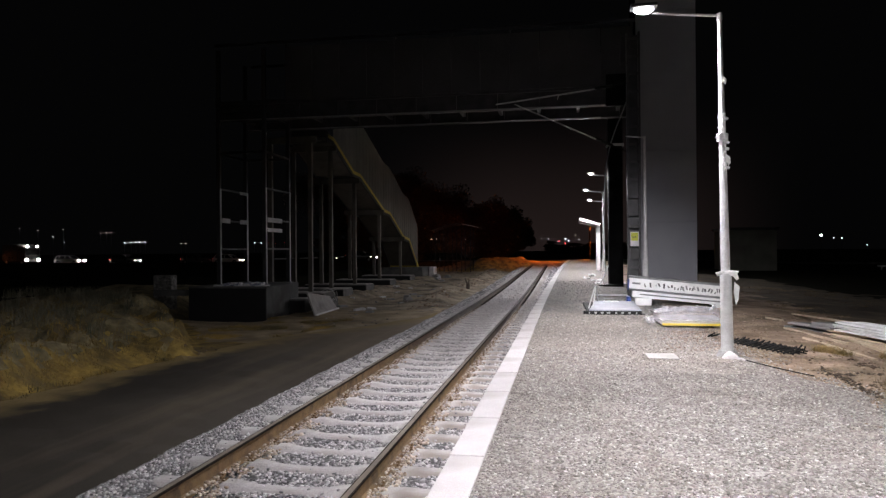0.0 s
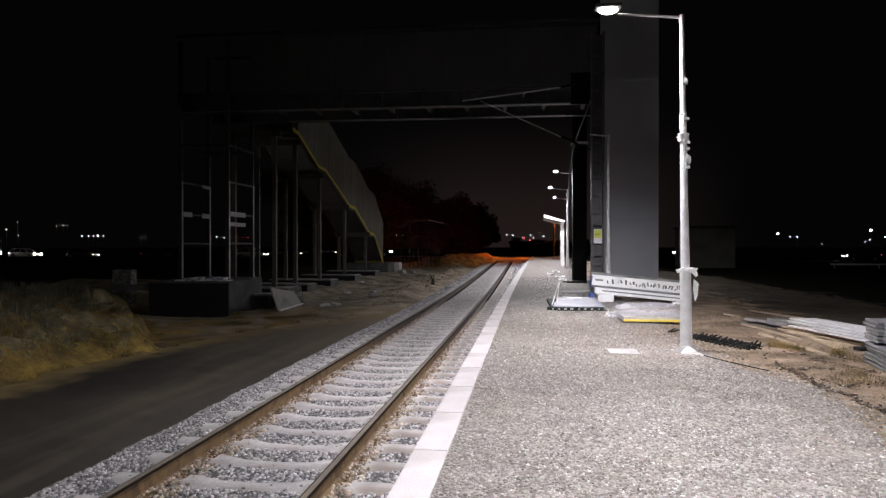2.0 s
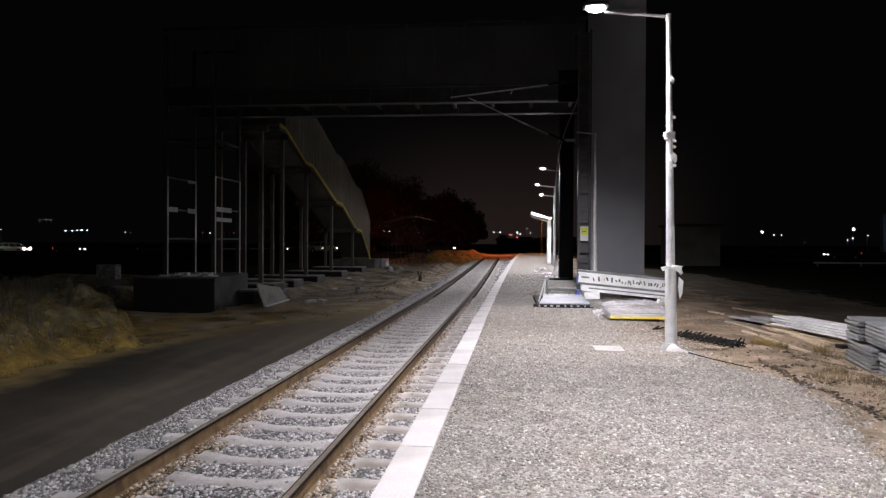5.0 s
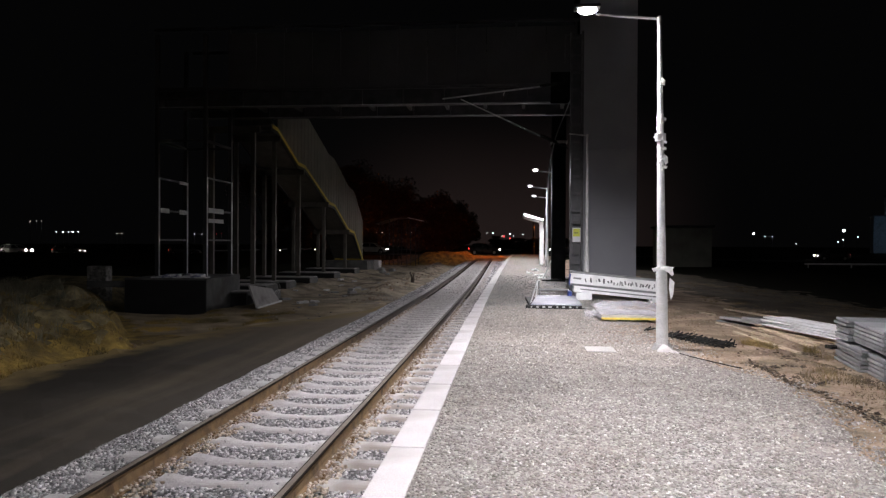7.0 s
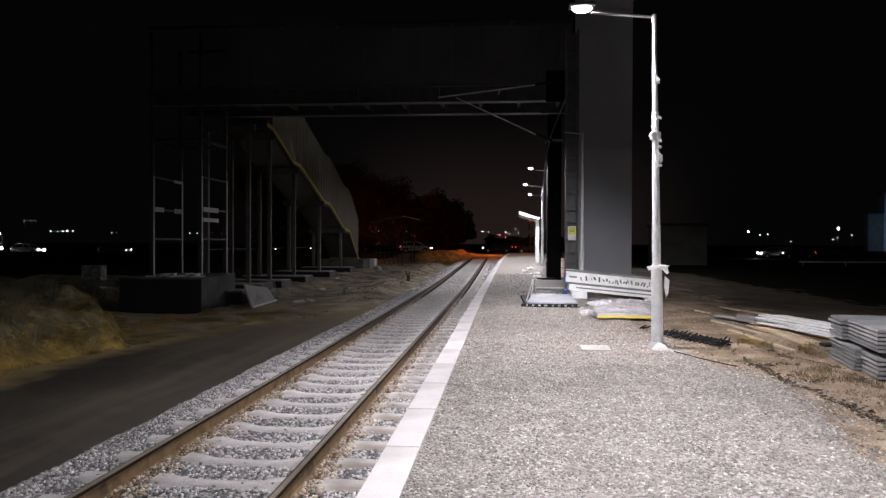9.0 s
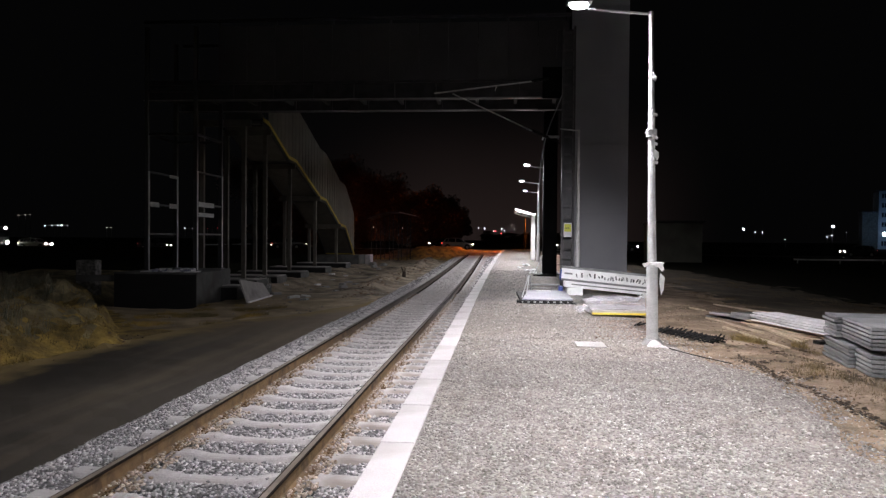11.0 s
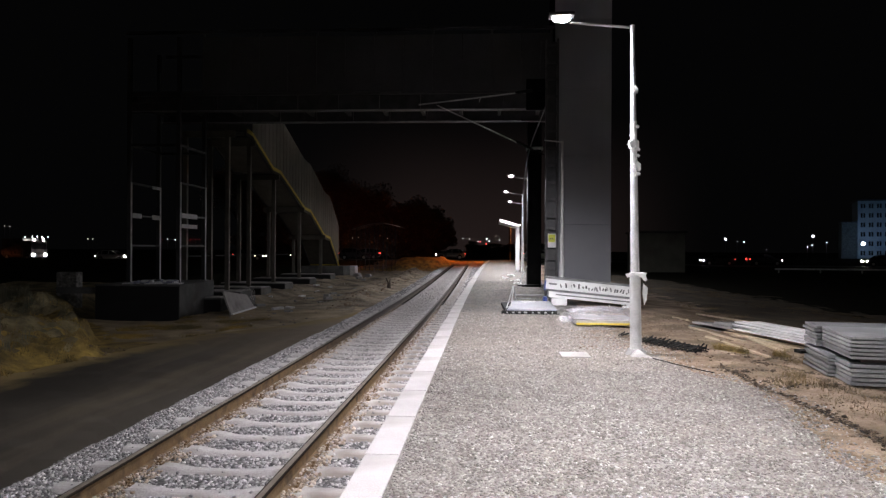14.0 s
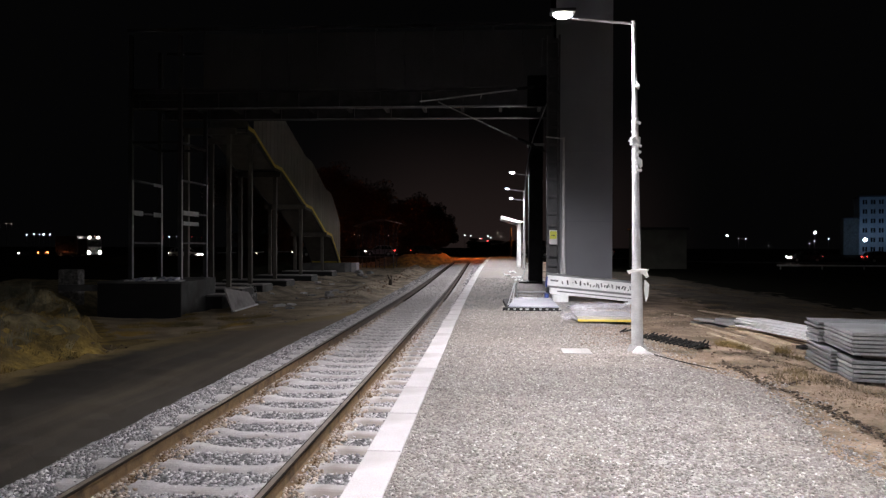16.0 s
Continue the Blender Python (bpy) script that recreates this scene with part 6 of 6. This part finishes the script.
for az, el, r, mt in AHEAD + BESIDE + NEARER:
    d = 136.0 if -14 < az < -7 else 290.0
    if az < -15:
        r *= 0.5
    else:
        r *= 0.40 if r < 0.7 else 0.52
    x, y = d * math.sin(radians(az)), d * math.cos(radians(az))
    distant_lamp(x, y, 1.5 + d * math.tan(radians(el)), r, mt, "small red lamp far off in the town" if mt is R else "small pale lamp far off in the town")

# sky glow of the town on the horizon
glow_mat, gn, gl, gp = nodes_of("town_sky_glow")
tc = gn.new("ShaderNodeTexCoord")
sep = gn.new("ShaderNodeSeparateXYZ")
gl.new(tc.outputs["Object"], sep.inputs["Vector"])
mr = gn.new("ShaderNodeMapRange")
mr.inputs["From Min"].default_value, mr.inputs["From Max"].default_value = 0.0, 430.0
gl.new(sep.outputs["Z"], mr.inputs["Value"])
rp = gn.new("ShaderNodeValToRGB")
rp.color_ramp.interpolation = "EASE"
rp.color_ramp.elements[0].color, rp.color_ramp.elements[1].color = (0.0145, 0.0098, 0.0092, 1), (0.0011, 0.0011, 0.0012, 1)
gl.new(mr.outputs["Result"], rp.inputs["Fac"])
sx = gn.new("ShaderNodeMapRange")
ab = gn.new("ShaderNodeMath")
ab.operation = "ABSOLUTE"
gl.new(sep.outputs["X"], ab.inputs[0])
sx.interpolation_type = "SMOOTHSTEP"
sx.inputs["From Min"].default_value, sx.inputs["From Max"].default_value = 120, 620
sx.inputs["To Min"].default_value, sx.inputs["To Max"].default_value = 1.0, 0.0
gl.new(ab.outputs[0], sx.inputs["Value"])
mx = gn.new("ShaderNodeMix")
mx.data_type = "RGBA"
gl.new(sx.outputs["Result"], mx.inputs["Factor"])
mx.inputs["A"].default_value = (0.0012, 0.0012, 0.0013, 1)
gl.new(rp.outputs["Color"], mx.inputs["B"])
gl.new(mx.outputs["Result"], gp.inputs["Emission Color"])
gp.inputs["Emission Strength"].default_value = 1.0
gp.inputs["Base Color"].default_value = (0, 0, 0, 1)
gp.inputs["Roughness"].default_value = 1.0
sky = bpy.data.meshes.new("backdrop")
sv, sf = [], []
for i in range(41):
    a = radians(-100 + 5 * i)
    for z in (-60, 200, 700, 1600):
        sv.append((2000 * math.sin(a), 2000 * math.cos(a), z))
for i in range(40):
    for j in range(3):
        k = i * 4 + j
        sf.append((k, k + 4, k + 5, k + 1))
sky.from_pydata(sv, [], sf)
sky.materials.append(glow_mat)
tagged(new("backdrop", sky), "dark night sky with a faint reddish glow at the horizon", "sky", kind="structure")
# ---- vehicles on the public road ----
def wheel(parent, x, y, r=0.31):
    w = part("wheel", rod(bmesh.new(), (x, y - 0.1, r), (x, y + 0.1, r), r, n=20), M["rubber"], parent)
    s = -1 if y < 0 else 1
    part("rim", rod(bmesh.new(), (x, y + s * 0.101, r), (x, y + s * 0.112, r), r * 0.62, n=14), M["galv"], w)


def ball(x, y, z, r):
    bm = bmesh.new()
    bmesh.ops.create_icosphere(bm, subdivisions=2, radius=r, matrix=pose(x, y, z))
    return bm


def car(label, paint, head=0.09, tail="tail_glow", roof=1.48):
    t = thing("car", label, "car", "cars on the road")
    side = [(-1.98, 0.34), (-2.06, 0.52), (-2.04, 0.74), (-1.96, 0.98), (-1.2, 0.97), (0.6, 0.95), (1.1, 0.94), (1.62, 0.85), (1.95, 0.70), (2.06, 0.52), (2.02, 0.32), (1.75, 0.24), (-1.75, 0.26)]
    bm = prism(bmesh.new(), side, "y", -0.85, 0.85)
    bmesh.ops.bevel(bm, geom=[e for e in bm.edges], offset=0.06, segments=3, affect="EDGES")
    body = part("body", bm, M[paint], t, smooth=True)
    cab = [(-1.90, 0.94), (-1.72, 1.22), (-1.50, roof - 0.08), (-0.95, roof - 0.01), (-0.2, roof), (0.22, roof - 0.05), (0.62, 1.22), (1.08, 0.93)]
    bm = prism(bmesh.new(), cab, "y", -0.77, 0.77)
    for v in bm.verts:
        v.co.y *= 1.0 - 0.30 * max(0.0, v.co.z - 0.95)
    part("cabin_glass", bm, M["glass"], t)
    bm = prism(bmesh.new(), [(-1.62, roof - 0.12), (-1.46, roof - 0.03), (-0.95, roof + 0.03), (-0.2, roof + 0.035), (0.24, roof - 0.015), (0.36, roof - 0.09), (-0.2, roof - 0.03), (-0.95, roof - 0.04)], "y", -0.69, 0.69)
    bmesh.ops.bevel(bm, geom=[e for e in bm.edges], offset=0.012, segments=2, affect="EDGES")
    part("roof", bm, M[paint], t, smooth=True)
    for x0, x1, z1 in ((-1.86, -1.5, roof - 0.06), (-1.25, -1.12, roof - 0.02), (-0.25, -0.2, roof), (1.05, 0.28, roof - 0.05)):
        for s in (-1, 1):
            part("pillar", rod(bmesh.new(), (x0, s * 0.775, 0.94), (x1, s * 0.665, z1), 0.045, n=6), M[paint], t)
    for x in (-1.28, 1.30):
        for y in (-0.76, 0.76):
            s = -1 if y < 0 else 1
            part("wheel_arch", rod(bmesh.new(), (x, s * 0.846, 0.33), (x, s * 0.853, 0.33), 0.37, n=20), M["rubber"], body)
            wheel(t, x, y)
    part("bumper", bx(1.98, 2.09, -0.7, 0.7, 0.34, 0.48, 0.03), M["rubber"], body)
    part("sill", bx(-0.9, 0.9, -0.87, 0.87, 0.24, 0.31, 0.01), M["rubber"], body)
    for y in (-0.6, 0.6):
        part("headlight", ball(2.0, y * 1.1, 0.68, head), M["head_glow"], t, "lit headlight")
        part("taillight", ball(-2.01, y * 1.15, 0.82, 0.09), M[tail], t, "lit taillight")
    return t


def lorry(label):
    t = thing("lorry", label, "lorry")
    part("chassis", bx(-3.2, 2.9, -1.0, 1.0, 0.5, 0.8, 0.03), M["dark_steel"], t)
    part("cargo_box", bx(-3.2, 1.2, -1.2, 1.2, 0.82, 3.1, 0.05), M["car_dark"], t)
    cab = part("cab", bx(1.3, 3.1, -1.15, 1.15, 0.6, 2.75, 0.15), M["car_dark"], t)
    part("windscreen", bx(3.09, 3.12, -1.0, 1.0, 1.6, 2.4, 0.01), M["glass"], cab)
    for x in (-2.2, 2.1):
        for y in (-0.95, 0.95):
            wheel(t, x, y, 0.46)
    for y in (-0.85, 0.85):
        part("headlight", ball(3.1, y, 0.85, 0.22), M["head_glow"], t, "lit headlight")
        part("roof_lamp", ball(3.0, y * 0.8, 2.85, 0.16), M["head_glow"], t, "lit roof lamp")
    return t


LANE_R, LANE_L = 92.0, 97.0


def drive(t, rows, y, turn):
    walk(t, [(s, pose(x, y, road_z(x) + 0.03, 0, 0, turn)) for s, x in rows])


def motions():
    """All that moves: the traffic on the public road."""
    a = car("white hatchback with lit headlights under orange light", "car_white", 0.06)
    drive(a, [(0, -47), (2, -38), (4, -30), (6, -22), (8, -14.9), (9, -11.8), (11.3, -4.7), (11.9, -2.6), (12.5, -0.5), (13.1, 2.4), (13.7, 5.4), (14.5, 9.5), (16, 13.5)], LANE_R, 0)
    b = car("silver car driving over the crossing", "car_silver")
    drive(b, [(0, 140), (6.5, 66), (9, 36), (11.6, 4.9), (12.5, 1.4), (13.1, -1.4), (14, -4.9), (15, -9.5), (16, -15)], LANE_L, 180)
    d = car("dark car leaving over the crossing", "car_dark")
    drive(d, [(0, 24), (5, 15), (6.8, 8.5), (8, 3.4), (9, -1.1), (11.3, -8.9), (12.2, -11.4), (14, -17), (16, -24)], LANE_L + 0.8, 180)
    e = car("dark car with lit taillights near the crossing", "car_dark")
    drive(e, [(0, -27.5), (2, -20.5), (3, -17.2), (4, -13.7), (6.4, -5.5), (7.2, -2.5), (8, 0.6), (8.6, 2.2), (9, 3.4), (10, 9), (12, 22), (16, 50)], LANE_R, 0)
    t = lorry("dark lorry with bright headlights and roof lamps")
    drive(t, [(0, -80.3), (1, -79.6), (9, -73.5), (11.9, -70.4), (12.5, -69.4), (13.1, -68.0), (13.7, -64.5), (14.4, -62.0), (15.2, -58.6), (16, -55.8)], LANE_R, -22)
    q = car("white car waiting in traffic with headlights on", "car_white", 0.15, "head_glow")
    drive(q, [(0, -72.2), (5, -71.0), (8, -68.0), (10, -65.5), (11.3, -64.0), (12.5, -58.6), (13.7, -52.3), (15.2, -44.7), (16, -40.8)], LANE_R, 0)
    p = car("dark car waiting in traffic with lights on", "car_dark", 0.05)
    drive(p, [(0, -63.1), (6.5, -62.1), (8, -57.6), (9, -53.8), (11.3, -46.1), (13.1, -36.6), (14.4, -29.7), (16, -22.7)], LANE_R, 0)
    r = car("dark car with red taillights in traffic", "car_dark", 0.012)
    drive(r, [(0, -51.9), (4, -51.6), (5.5, -48.8), (7, -44.4), (8, -40.2), (9, -36), (11.3, -27.5), (13.5, -19.5), (16, -8.0)], LANE_R, 0)
    u = car("dark car with amber lamps following the lorry", "car_dark", 0.16, "amber_glow")
    drive(u, [(0, -98), (9, -84), (12.5, -76.5), (13.7, -72.5), (15.2, -65.5), (16, -62.3)], LANE_R, 180 - 22)
    w = car("dark car waiting on the road beyond the field", "car_dark", 0.05)
    drive(w, [(0, 42.6), (6.5, 42.1), (8.5, 40.5), (10.5, 27), (12.5, 18), (14, 12), (16, 6.5)], LANE_L - 1.2, 180)
    x = car("dark car driving along the field", "car_dark", 0.06)
    drive(x, [(0, 92), (6, 70), (9, 55), (11.4, 45.3), (12.5, 41.1), (13.5, 35.6), (14.2, 29), (15, 21), (16, 15)], LANE_L - 1.2, 180)
    y = car("dark car following along the field", "car_dark", 0.11)
    drive(y, [(0, 130), (9, 82), (12, 64), (14, 52.2), (14.7, 48.5), (15.3, 46.3), (16, 42.2)], LANE_L - 1.2, 180)


motions()
